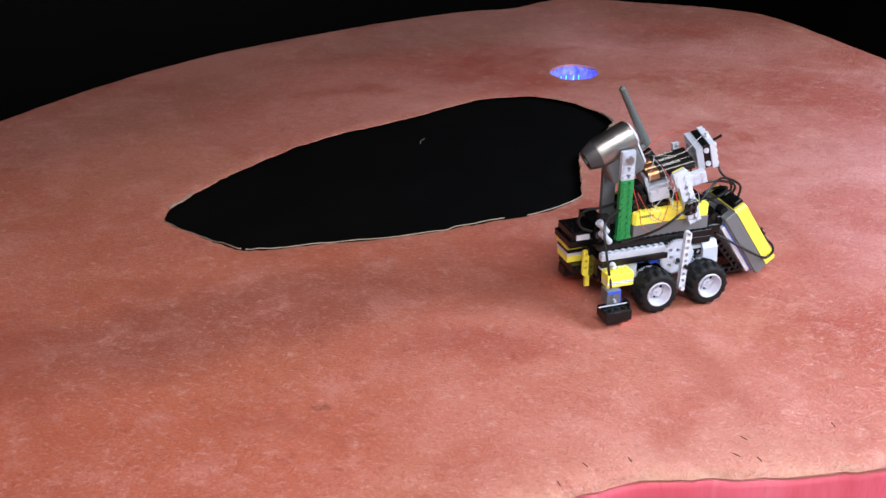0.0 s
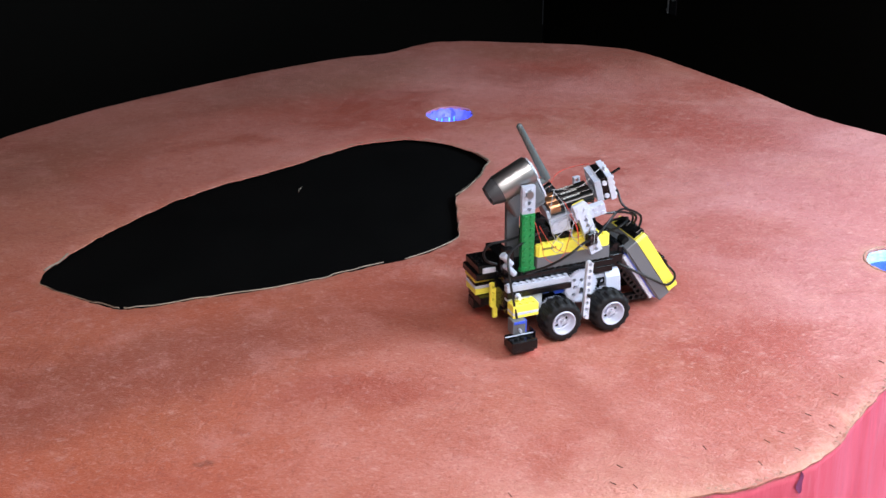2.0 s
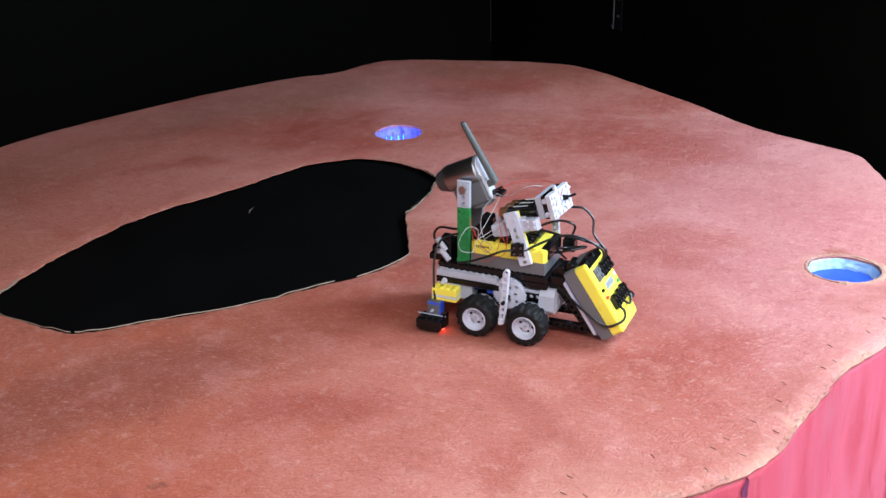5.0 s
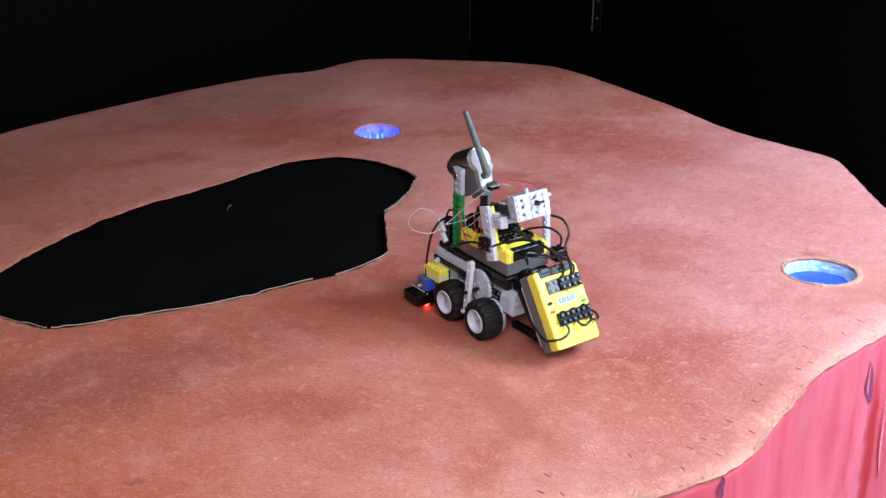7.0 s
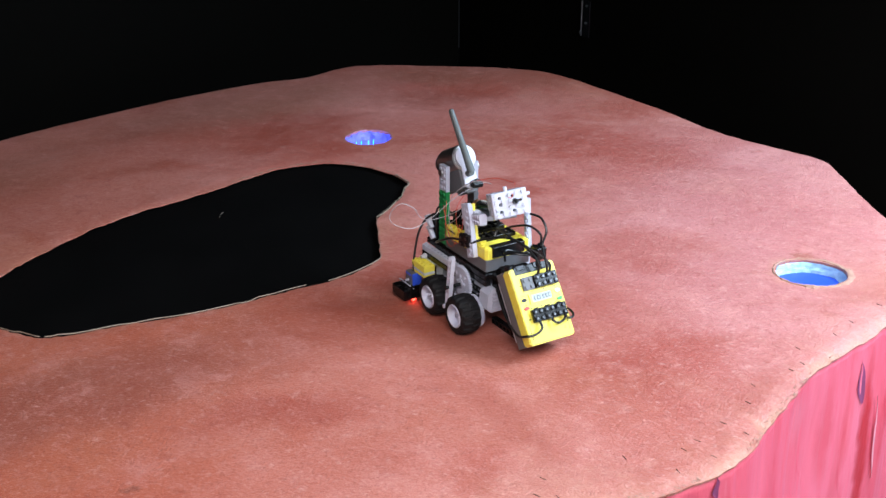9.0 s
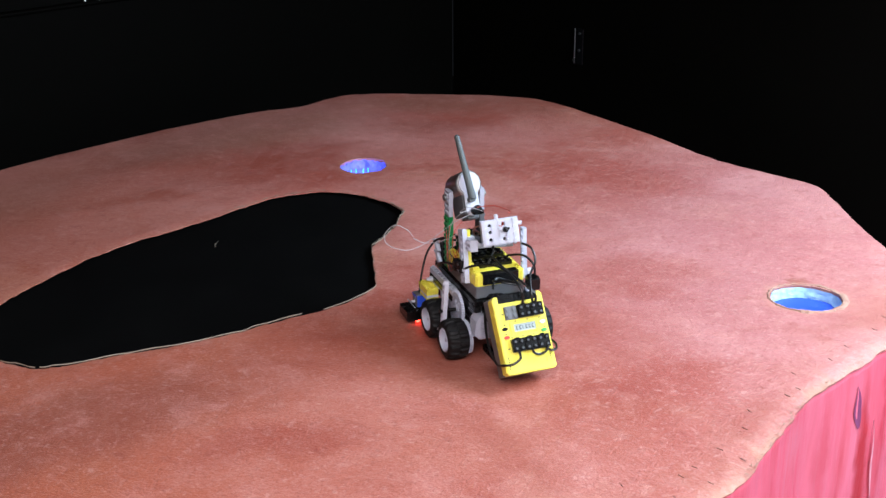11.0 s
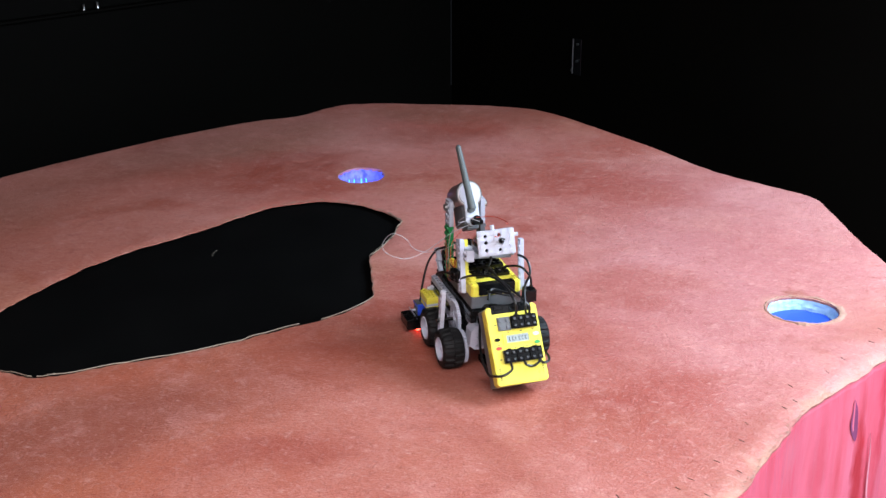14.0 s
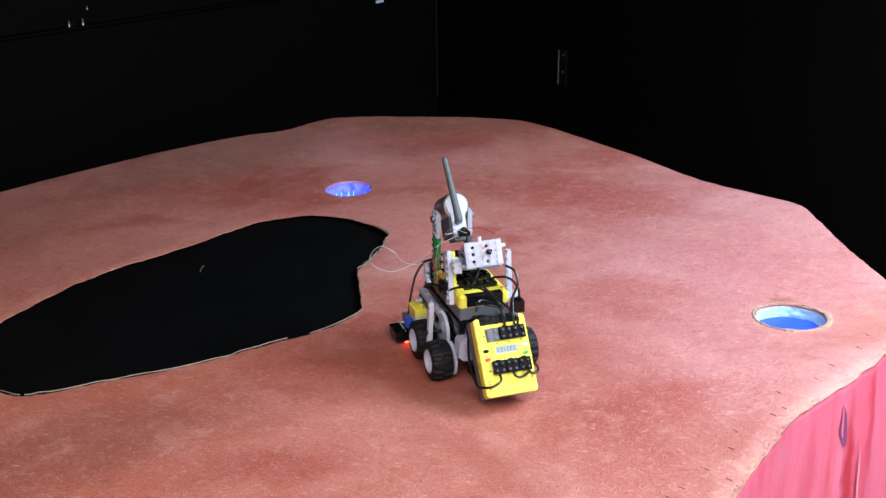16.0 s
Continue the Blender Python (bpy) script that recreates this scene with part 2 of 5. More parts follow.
RUBBER = material("tyre_rubber", (0.0075, 0.0075, 0.0082), 0.6, spec=0.25, vary=0.4, scale=120, bump=0.2)
YELLOW = material("yellow_plastic", (0.90, 0.79, 0.095), 0.3, vary=0.05, scale=60, bump=0.04)
GREY = material("light_grey_plastic", (0.45, 0.475, 0.56), 0.34, vary=0.07, scale=70, bump=0.05)
WHITE = material("white_plastic", (0.60, 0.62, 0.71), 0.34, vary=0.05, scale=70, bump=0.05)
RIM = material("pale_lilac_grey_plastic", (0.56, 0.585, 0.69), 0.34, vary=0.06, scale=70, bump=0.05)
DGREY = material("dark_grey_plastic", (0.135, 0.14, 0.15), 0.38, vary=0.1, scale=60, bump=0.05)
MGREY = material("camera_grey_plastic", (0.115, 0.12, 0.13), 0.42, vary=0.1, scale=60, bump=0.06)
LENS_RING = material("dark_lens_ring_plastic", (0.05, 0.05, 0.055), 0.35, vary=0.1, scale=60, bump=0.05)
ANT = material("antenna_rubber", (0.085, 0.10, 0.10), 0.5, vary=0.15, scale=80, bump=0.05)
GREEN = material("green_plastic", (0.012, 0.22, 0.06), 0.3, vary=0.08, scale=60, bump=0.04)
BLUE = material("blue_plastic", (0.03, 0.09, 0.62), 0.32, vary=0.08, scale=60, bump=0.04)
SILVER = material("brushed_steel", (0.40, 0.395, 0.39), 0.36, metal=1.0, vary=0.08, scale=30, bump=0.05, bump_scale=400)
COPPER = material("copper_wrap", (0.62, 0.30, 0.15), 0.28, metal=0.9, vary=0.1)
CELL = material("black_battery_wrap", (0.008, 0.008, 0.008), 0.2, vary=0.2, coat=0.5)
PRINT = material("pale_print", (0.62, 0.62, 0.58), 0.5, vary=0.1)
INK = material("dark_print", (0.03, 0.03, 0.03), 0.5, vary=0.1)
LCD = material("display_glass", (0.40, 0.46, 0.45), 0.15, vary=0.06, coat=0.6)
RED = material("red_button", (0.72, 0.05, 0.03), 0.35, vary=0.08)
GREENB = material("green_button", (0.04, 0.35, 0.08), 0.35, vary=0.08)
CABLE = material("black_cable", (0.006, 0.006, 0.0065), 0.32, vary=0.2, scale=100)
WIREG = material("grey_wire", (0.40, 0.38, 0.39), 0.35, vary=0.1)
WIRER = material("red_wire", (0.55, 0.05, 0.03), 0.4, vary=0.1)
LED_RED = material("red_led", (1.0, 0.05, 0.03), 0.3, emit=9)
LED_BLUE = material("blue_led", (0.02, 0.42, 1.0), 0.3, emit=2.2)
PLASTER_BLUE = material("pale_blue_plaster", (0.26, 0.56, 0.82), 0.6, vary=0.35, scale=150, bump=1.0, bump_scale=160, second=(0.58, 0.84, 0.94))
BLUE_PAINT = material("deep_blue_paint", (0.014, 0.062, 0.50), 0.45, vary=0.12, scale=20)
ICE = material("frosted_lining", (0.03, 0.03, 0.42), 0.3, vary=0.8, scale=120, bump=1.0, bump_scale=190, second=(0.34, 0.36, 1.0))
CORD = material("frayed_paper_edge", (0.29, 0.24, 0.185), 0.75, vary=0.25, scale=50, bump=0.5)
SAND = material("sandy_plaster", (0.31, 0.13, 0.088), 0.85, vary=0.25, scale=60, bump=0.8, bump_scale=200, second=(0.48, 0.29, 0.21))
STEEL = material("dull_steel", (0.42, 0.42, 0.42), 0.35, metal=1.0, vary=0.2)
CONTACT = material("dull_stud_contact", (0.10, 0.10, 0.105), 0.3, metal=1.0, vary=0.2)
RUST = material("dark_staple_steel", (0.10, 0.06, 0.045), 0.5, metal=0.7, vary=0.3)
DRIP = material("pale_pink_drip", (0.72, 0.34, 0.40), 0.45, vary=0.3, scale=90, bump=0.8, bump_scale=150)
PURPLE = material("purple_underside", (0.21, 0.035, 0.11), 0.85, vary=0.3, scale=30)


# ---------------------------------------------------------------- mesh helpers
def finish(name, bm, mat, parent=None, smooth=True):
    me = bpy.data.meshes.new(name)
    bm.normal_update()
    bm.to_mesh(me)
    bm.free()
    me.materials.append(mat)
    if smooth:
        for f in me.polygons:
            f.use_smooth = True
        me.set_sharp_from_angle(angle=radians(32))
    ob = new(name, me)
    if parent:
        ob.parent = parent
    return ob


def part(name, bm, mat, parent, label=""):
    ob = finish(name, bm, mat, parent)
    return tagged(ob, label) if label else ob


def box(bm, x0, x1, y0, y1, z0, z1, b=0.5, m=None):
    """A box in millimetres with chamfered edges, placed by m."""
    t = bmesh.new()
    bmesh.ops.create_cube(t, size=1)
    bmesh.ops.scale(t, vec=(abs(x1 - x0), abs(y1 - y0), abs(z1 - z0)), verts=t.verts)
    b = min(b, 0.4 * min(abs(x1 - x0), abs(y1 - y0), abs(z1 - z0)))
    if b > 0:
        bmesh.ops.bevel(t, geom=t.edges[:], offset=b, segments=1, affect="EDGES")
    shift = Matrix.Translation(((x0 + x1) / 2, (y0 + y1) / 2, (z0 + z1) / 2))
    join(bm, t, (m or Matrix()) @ shift)


def join(bm, t, m):
    """Adds the bmesh t, in millimetres and placed by m, to bm in metres."""
    full = Matrix.Scale(0.001, 4) @ m
    made = [bm.verts.new(full @ v.co) for v in t.verts]
    t.verts.index_update()
    for f in t.faces:
        bm.faces.new([made[v.index] for v in f.verts])
    t.free()


def cyl(bm, p0, p1, r0, r1=None, n=20, m=None):
    """A closed cylinder or cone between two points, in millimetres."""
    p0, p1 = Vector(p0), Vector(p1)
    t = bmesh.new()
    bmesh.ops.create_cone(t, cap_ends=True, segments=n, radius1=r0, radius2=r0 if r1 is None else r1, depth=(p1 - p0).length)
    turn = (p1 - p0).to_track_quat("Z", "Y").to_matrix().to_4x4()
    join(bm, t, (m or Matrix()) @ Matrix.Translation((p0 + p1) / 2) @ turn)


def studs(bm, nx, ny, m, n=12):
    """nx by ny studs on an 8 mm grid, from the corner at m's origin, standing on m's xy plane."""
    for i in range(nx):
        for j in range(ny):
            cyl(bm, (8 * i + 4, 8 * j + 4, 0), (8 * i + 4, 8 * j + 4, 1.7), 2.4, n=n, m=m)


def outline_inside(x, y, loop):
    inside = False
    for (x0, y0), (x1, y1) in zip(loop, loop[1:] + loop[:1]):
        if (y0 > y) != (y1 > y) and x < (x1 - x0) * (y - y0) / (y1 - y0) + x0:
            inside = not inside
    return inside


def triangulated(outer, holes, inner=()):
    """Points and triangles of a plane outline with holes."""
    pts, edges = [], []
    for loop in (outer, *holes):
        s, n = len(pts), len(loop)
        pts += [Vector(q) for q in loop]
        edges += [(s + i, s + (i + 1) % n) for i in range(n)]
    pts += [Vector(q) for q in inner]
    vs, _, fs, _, _, _ = geometry.delaunay_2d_cdt(pts, edges, [], 0, 1e-6)
    keep = []
    for f in fs:
        x, y = sum(vs[i].x for i in f) / 3, sum(vs[i].y for i in f) / 3
        if outline_inside(x, y, outer) and not any(outline_inside(x, y, h) for h in holes):
            keep.append(f)
    return vs, keep


def plate(bm, outer, holes, z0, z1, m=None):
    """An outline with holes, extruded from z0 to z1, in millimetres."""
    vs, fs = triangulated(outer, holes)
    t = bmesh.new()
    low, high = [t.verts.new((v.x, v.y, z0)) for v in vs], [t.verts.new((v.x, v.y, z1)) for v in vs]
    for f in fs:
        t.faces.new([high[i] for i in f])
        t.faces.new([low[i] for i in reversed(f)])
    count = {}
    for f in fs:
        for a, b in zip(f, [*f[1:], f[0]]):
            count[(a, b)] = 1
    for a, b in count:
        if (b, a) not in count:
            t.faces.new((low[a], low[b], high[b], high[a]))
    join(bm, t, m or Matrix())


def circle(x, y, r, n=14):
    return [(x + r * math.cos(2 * math.pi * i / n), y + r * math.sin(2 * math.pi * i / n)) for i in range(n)]


def beam(bm, count, m, thick=7.6, wide=7.6, rounded=False):
    """A beam of count holes, 8 mm apart along m's x; the holes run along m's z. Its first hole is at m's origin."""
    h = wide / 2
    if rounded:
        outer = [((count - 1) * 8 + h * math.cos(a), h * math.sin(a)) for a in [radians(-90 + 20 * i) for i in range(10)]]
        outer += [(h * math.cos(a), h * math.sin(a)) for a in [radians(90 + 20 * i) for i in range(10)]]
    else:
        outer = [(-4, -h), (count * 8 - 4, -h), (count * 8 - 4, h), (-4, h)]
    plate(bm, outer, [circle(8 * i, 0, 2.5, 12) for i in range(count)], -thick / 2, thick / 2, m)


def lathe(bm, profile, n, m=None):
    """A profile of (radius, height) turned about m's z, in millimetres; closed where the radius is 0."""
    t = bmesh.new()
    rings = []
    for r, z in profile:
        rings.append([t.verts.new((0, 0, z))] if r == 0 else [t.verts.new((r * math.cos(2 * math.pi * i / n), r * math.sin(2 * math.pi * i / n), z)) for i in range(n)])
    for a, b in zip(rings, rings[1:]):
        for i in range(n):
            k = (i + 1) % n
            if len(a) == 1 and len(b) > 1:
                t.faces.new((a[0], b[k], b[i]))
            elif len(b) == 1 and len(a) > 1:
                t.faces.new((a[i], a[k], b[0]))
            elif len(a) > 1:
                t.faces.new((a[i], a[k], b[k], b[i]))
    bmesh.ops.recalc_face_normals(t, faces=t.faces)
    join(bm, t, m or Matrix())


def spline(pts, steps=8, closed=False):
    """Points of a smooth line through pts."""
    pts = [Vector(p) for p in pts]
    n, out = len(pts), []
    for i in range(n if closed else n - 1):
        if closed:
            a, b, c, d = pts[(i - 1) % n], pts[i], pts[(i + 1) % n], pts[(i + 2) % n]
        else:
            a, b, c, d = pts[max(i - 1, 0)], pts[i], pts[i + 1], pts[min(i + 2, n - 1)]
        for k in range(steps):
            t = k / steps
            out.append(0.5 * (2 * b + (c - a) * t + (2 * a - 5 * b + 4 * c - d) * t * t + (3 * b - a - 3 * c + d) * t ** 3))
    if not closed:
        out.append(pts[-1])
    return out


def tube(bm, pts, r, n=8, steps=8, scale=0.001):
    """A cable through pts."""
    line = [p * scale for p in spline(pts, steps)]
    r *= scale
    rings, up = [], Vector((0.13, 0.31, 1))
    for i, p in enumerate(line):
        d = (line[min(i + 1, len(line) - 1)] - line[max(i - 1, 0)]).normalized()
        side = d.cross(up).normalized()
        up = side.cross(d).normalized()
        rings.append([bm.verts.new(p + r * (math.cos(2 * math.pi * k / n) * side + math.sin(2 * math.pi * k / n) * up)) for k in range(n)])
    for a, b in zip(rings, rings[1:]):
        for k in range(n):
            bm.faces.new((a[k], a[(k + 1) % n], b[(k + 1) % n], b[k]))
    bm.faces.new(list(reversed(rings[0])))
    bm.faces.new(rings[-1])


# ---------------------------------------------------------------- the room
def slab(name, x0, x1, y0, y1, z0, z1, mat, m=None, kind="structure", label=""):
    bm = bmesh.new()
    box(bm, 1000 * x0, 1000 * x1, 1000 * y0, 1000 * y1, 1000 * z0, 1000 * z1, 2)
    ob = finish(name, bm, mat)
    if m:
        ob.matrix_world = m
    return tagged(ob, label, kind=kind)


def room():
    slab("floor", -4.5, 4.5, -2.4, 5.6, -0.06, 0, FLOOR, label="dark grey floor under the display table")
    # pale ceiling out of view, added to bounce light down
    slab("ceiling", -4.5, 4.5, -2.4, 5.6, 2.8, 2.86, PALE, label="pale ceiling out of view, added to bounce light")
    corner = Vector((0.012, 3.6, 0))
    left = math.degrees(math.atan2(-0.89, -0.99))
    a = Matrix.Translation(corner) @ pose(0, 0, 0, 0, 0, left)
    slab("wall_north", 0, 4.2, -0.1, 0, 0, 2.8, WALL, a, label="black painted wall behind the table")
    b = Matrix.Translation(corner) @ pose(0, 0, 0, 0, 0, math.degrees(math.atan2(-1.0, 0.9)))
    slab("wall_east", 0, 4.2, 0, 0.1, 0, 2.8, WALL, b, label="black painted wall at the table's far side")
    # unseen pale wall pieces behind the camera, added as a reflector
    for i, (x0, x1, z0, z1) in enumerate(((-4.5, -0.45, 0, 2.8), (0.65, 2.4, 0, 2.8), (-0.45, 0.65, 2.25, 2.8))):
        slab("wall_south", x0, x1, -2.5, -2.4, z0, z1, PALE, label="unseen pale wall with an opening behind the camera, added to bounce light")
    slab("wall_west", -4.6, -4.5, -2.4, 5.6, 0, 2.8, WALL, label="black side wall")
    # unseen pale wall pieces at the right, added as a reflector
    for y0, y1, z0, z1 in ((-2.4, -0.95, 0, 2.8), (0.45, 1.3, 0, 2.8), (-0.95, 0.45, 0, 1.0), (-0.95, 0.45, 2.3, 2.8)):
        slab("wall_right", 2.35, 2.45, y0, y1, z0, z1, PALE, label="unseen pale wall with an opening at the right, added to bounce light")
    # ledge with small fittings on the left wall, and the latch on the other
    slab("wall_ledge", 0.35, 4.0, 0, 0.02, 0.876, 0.884, WALL, a, label="thin black ledge on the black wall")
    return a, b


WALL_A, WALL_B = room()


def latch():
    root = tagged(new("wall_latch"), "small dull steel latch strip on the black wall", "latch", kind="thing")
    bm = bmesh.new()
    box(bm, -2, 2, -4, 0, -48, 48, 0.8)
    part("strip", bm, STEEL, root)
    bm = bmesh.new()
    box(bm, 6, 30, -3, 0, -50, 50, 1)
    part("backing", bm, BLACK, root)
    for dz in (-38, -10, 36):
        bm = bmesh.new()
        cyl(bm, (18 if dz > -20 else 0, -3, dz), (18 if dz > -20 else 0, -7, dz), 3.2)
        part("screw", bm, STEEL, root)
    root.matrix_world = WALL_B @ pose(0.497, 0, 0.678)
    return root


latch()


def fitting(x, z, s):
    root = tagged(new("wall_fitting"), "small pale metal fitting on the ledge of the black wall", "fitting", "fittings on the ledge", "thing")
    bm = bmesh.new()
    cyl(bm, (0, 8, 0), (0, 8, 7 * s), 5 * s, 3 * s, 12)
    part("base", bm, STEEL, root)
    bm = bmesh.new()
    cyl(bm, (0, 8, 7 * s), (0, 8, 16 * s), 3 * s, 4 * s, 12)
    part("knob", bm, STEEL, root)
    root.matrix_world = WALL_A @ pose(x, 0.002, z)


fitting(1.17, 0.884, 0.8)
fitting(1.135, 0.884, 0.9)
fitting(1.12, 0.918, 0.5)

label_bm = bmesh.new()
box(label_bm, -14, 14, 0, 3, -4, 4, 0.8)
wall_label = finish("wall_label", label_bm, WHITE)
wall_label.matrix_world = WALL_A @ pose(0.22, 0, 0.825)
tagged(wall_label, "small white label plate on the black wall", "label", kind="thing")


# housing out of view, added round each overhead light
def unseen_panel_lamp(m, wide, deep):
    root = tagged(new("unseen_panel_lamp"), "unseen white rectangular panel, added as housing for an overhead light", "lamp", "lamps on the ceiling", "thing")
    w, d = 500 * wide, 500 * deep
    bm = bmesh.new()
    for y0, y1, x0, x1 in ((-d - 24, -d - 4, -w - 24, w + 24), (d + 4, d + 24, -w - 24, w + 24), (-d - 4, d + 4, -w - 24, -w - 4), (-d - 4, d + 4, w + 4, w + 24)):
        box(bm, x0, x1, y0, y1, -20, 40, 2)
    box(bm, -w - 4, w + 4, -d - 4, d + 4, 30, 38, 1)
    part("frame", bm, WHITE, root)
    for x in (-0.7 * w, 0.7 * w):
        bm = bmesh.new()
        cyl(bm, (x, 0, 38), (x, 0, 2800 - 1000 * m.translation.z), 4, n=8)
        part("rod", bm, STEEL, root)
    root.matrix_world = m


unseen_panel_lamp(SIDE_LAMP, 1.1, 0.8)
unseen_panel_lamp(FRONT_LAMP, 1.3, 1.1)


# ---------------------------------------------------------------- the table
def wobble(loop, size, scale, seed):
    out = []
    for i, p in enumerate(loop):
        q = Vector((p.x * scale, p.y * scale, seed))
        out.append((p.x + size * noise.noise(q), p.y + size * noise.noise(q + Vector((0, 0, 31.7)))))
    return out


# plan of the table's edge, and of the openings in it
EDGE = [(-1.30, 0.98), (-1.16, 1.32), (-1.030, 1.664), (-0.850, 2.012), (-0.592, 2.290), (-0.43, 2.42), (-0.323, 2.476), (-0.257, 2.545), (-0.20, 2.576),
        (-0.02, 2.575), (0.14, 2.55), (0.20, 2.52), (0.279, 2.43), (0.42, 2.22), (0.50, 2.087), (0.593, 1.998), (0.634, 1.95), (0.643, 1.88), (0.65, 1.744), (0.668, 1.60),
        (0.648, 1.47), (0.585, 1.385), (0.508, 1.304), (0.43, 1.232), (0.385, 1.172), (0.313, 1.061), (0.272, 1.017), (0.20, 0.975), (0.105, 0.948), (0.004, 0.925), (-0.088, 0.873),
        (-0.25, 0.77), (-0.55, 0.66), (-0.95, 0.68)]
CRATER = [(-0.640, 1.385), (-0.637, 1.43), (-0.605, 1.526), (-0.552, 1.631), (-0.487, 1.72), (-0.397, 1.808), (-0.334, 1.88), (-0.285, 1.922), (-0.208, 1.942),
          (-0.128, 1.909), (-0.082, 1.855), (-0.078, 1.82), (-0.09, 1.755), (-0.116, 1.69), (-0.112, 1.634), (-0.106, 1.573), (-0.107, 1.534), (-0.152, 1.479), (-0.23, 1.431), (-0.298, 1.386),
          (-0.394, 1.348), (-0.48, 1.313), (-0.515, 1.309), (-0.545, 1.321), (-0.62, 1.36)]
HOLE_A, HOLE_B = (-0.1555, 2.076, 0.0425), (0.489, 1.491, 0.048)


def round_hole(x, y, r, seed, deep=1.0):
    return wobble([Vector((x + r * math.cos(2 * math.pi * i / 48), y + deep * r * math.sin(2 * math.pi * i / 48), 0)) for i in range(48)], 0.0035, 45, seed)


edge_loop = wobble(spline([(*p, 0) for p in EDGE], 14, True), 0.0009, 22, 3.0)
edge_loop = wobble([Vector((*p, 0)) for p in edge_loop], 0.0009, 110, 8.0)
chipped = wobble([Vector((*p, 0)) for p in edge_loop], 0.0042, 40, 12.0)
edge_loop = [q if p[1] < 1.45 else p for p, q in zip(edge_loop, chipped)]
crater_loop = wobble(spline([(x, y - 0.007 * max(0, min(1, (-0.15 - x) / 0.3)) - (0.003 if y < 1.56 else 0), 0) for x, y in CRATER], 12, True), 0.0035, 38, 9.0)
crater_loop = wobble([Vector((*p, 0)) for p in crater_loop], 0.0022, 150, 5.0)
hole_a_loop, hole_b_loop = round_hole(*HOLE_A, 4.0), round_hole(*HOLE_B, 6.0, 0.9)


def surface_height(x, y):
    """The gentle unevenness of the plaster, in metres."""
    return 0.0016 * noise.noise(Vector((x * 9, y * 9, 2))) + 0.0007 * noise.noise(Vector((x * 40, y * 40, 5)))


def nearest(x, y, loop):
    a = np.array(loop)
    return float(np.sqrt(((a - (x, y)) ** 2).sum(1).min()))


def table_top():
    step, inner = 0.016, []
    for i in range(int(2.1 / step)):
        for j in range(int(2.0 / step)):
            x = -1.35 + step * (i + 0.5 * (j % 2)) + random.uniform(-0.003, 0.003)
            y = 0.62 + step * j + random.uniform(-0.003, 0.003)
            if outline_inside(x, y, edge_loop) and not any(outline_inside(x, y, h) for h in (crater_loop, hole_a_loop, hole_b_loop)):
                if min(nearest(x, y, h) for h in (edge_loop, crater_loop, hole_a_loop, hole_b_loop)) > 0.006:
                    inner.append((x, y))
    vs, fs = triangulated(edge_loop, [crater_loop, hole_a_loop, hole_b_loop], inner)
    bm = bmesh.new()
    wear = bm.verts.layers.float.new("wear")
    top, low = [], []
    for v in vs:
        d_edge, d_hole = nearest(v.x, v.y, edge_loop), min(nearest(v.x, v.y, h) for h in (hole_a_loop, hole_b_loop))
        d_crater = nearest(v.x, v.y, crater_loop)
        front = max(0.0, min(1.0, (1.75 - v.y) / 0.35))
        roll = -(0.0006 + 0.0054 * front) * max(0, 1 - d_edge / 0.012) ** 2 - 0.002 * max(0, 1 - d_crater / 0.008) ** 2
        p = bm.verts.new((v.x, v.y, surface_height(v.x, v.y) + roll))
        p[wear] = max(front * (0.40 * max(0, 1 - d_edge / 0.20) + 0.10 * max(0, 1 - d_edge / 0.03) + (0.22 + 0.8 * noise.noise(Vector((v.x * 14, v.y * 14, 6)))) * max(0, 1 - d_edge / 0.009)), 0.35 * max(0, 1 - d_edge / 0.03), 0.62 * max(0, 1 - min(nearest(v.x, v.y, hole_b_loop) / 0.030, d_hole / 0.012)), 0.42 * max(0, 1 - d_crater / 0.03), 0.34 * max(0, 1 - d_crater / 0.12) if v.x > -0.16 else 0)
        top.append(p)
    for v in vs:
        low.append(bm.verts.new((v.x, v.y, -0.0035 if nearest(v.x, v.y, crater_loop) < 0.002 else -0.008)))
    ring = set()
    for f in fs:
        bm.faces.new([top[i] for i in f])
        ring.update(zip(f, [*f[1:], f[0]]))
    for a, b in ring:
        if (b, a) not in ring:
            bm.faces.new((low[a], low[b], top[b], top[a]))
    for v in [v for v in low if not v.link_faces]:
        bm.verts.remove(v)
    ob = finish("ground", bm, TERRAIN)
    ob.location.z = TOP
    return tagged(ob, "red-brown painted rough plaster landscape on the table top", kind="structure")


def apron_point(i, z):
    """A point of the hanging sheet, under the edge's i-th point."""
    n = len(edge_loop)
    (x, y), (xa, ya), (xb, yb) = edge_loop[i % n], edge_loop[(i - 4) % n], edge_loop[(i + 4) % n]
    out = Vector((ya - yb, xb - xa, 0)).normalized()
    fold = 0.009 * noise.noise(Vector((x * 7, y * 7, 1 + z * 1.5))) + 0.003 * noise.noise(Vector((x * 30, y * 30, z * 3)))
    d = -0.003 + fold * min(1, -z / 0.12) + 0.03 * -z / TOP
    return Vector((x + out.x * d, y + out.y * d, z)), out


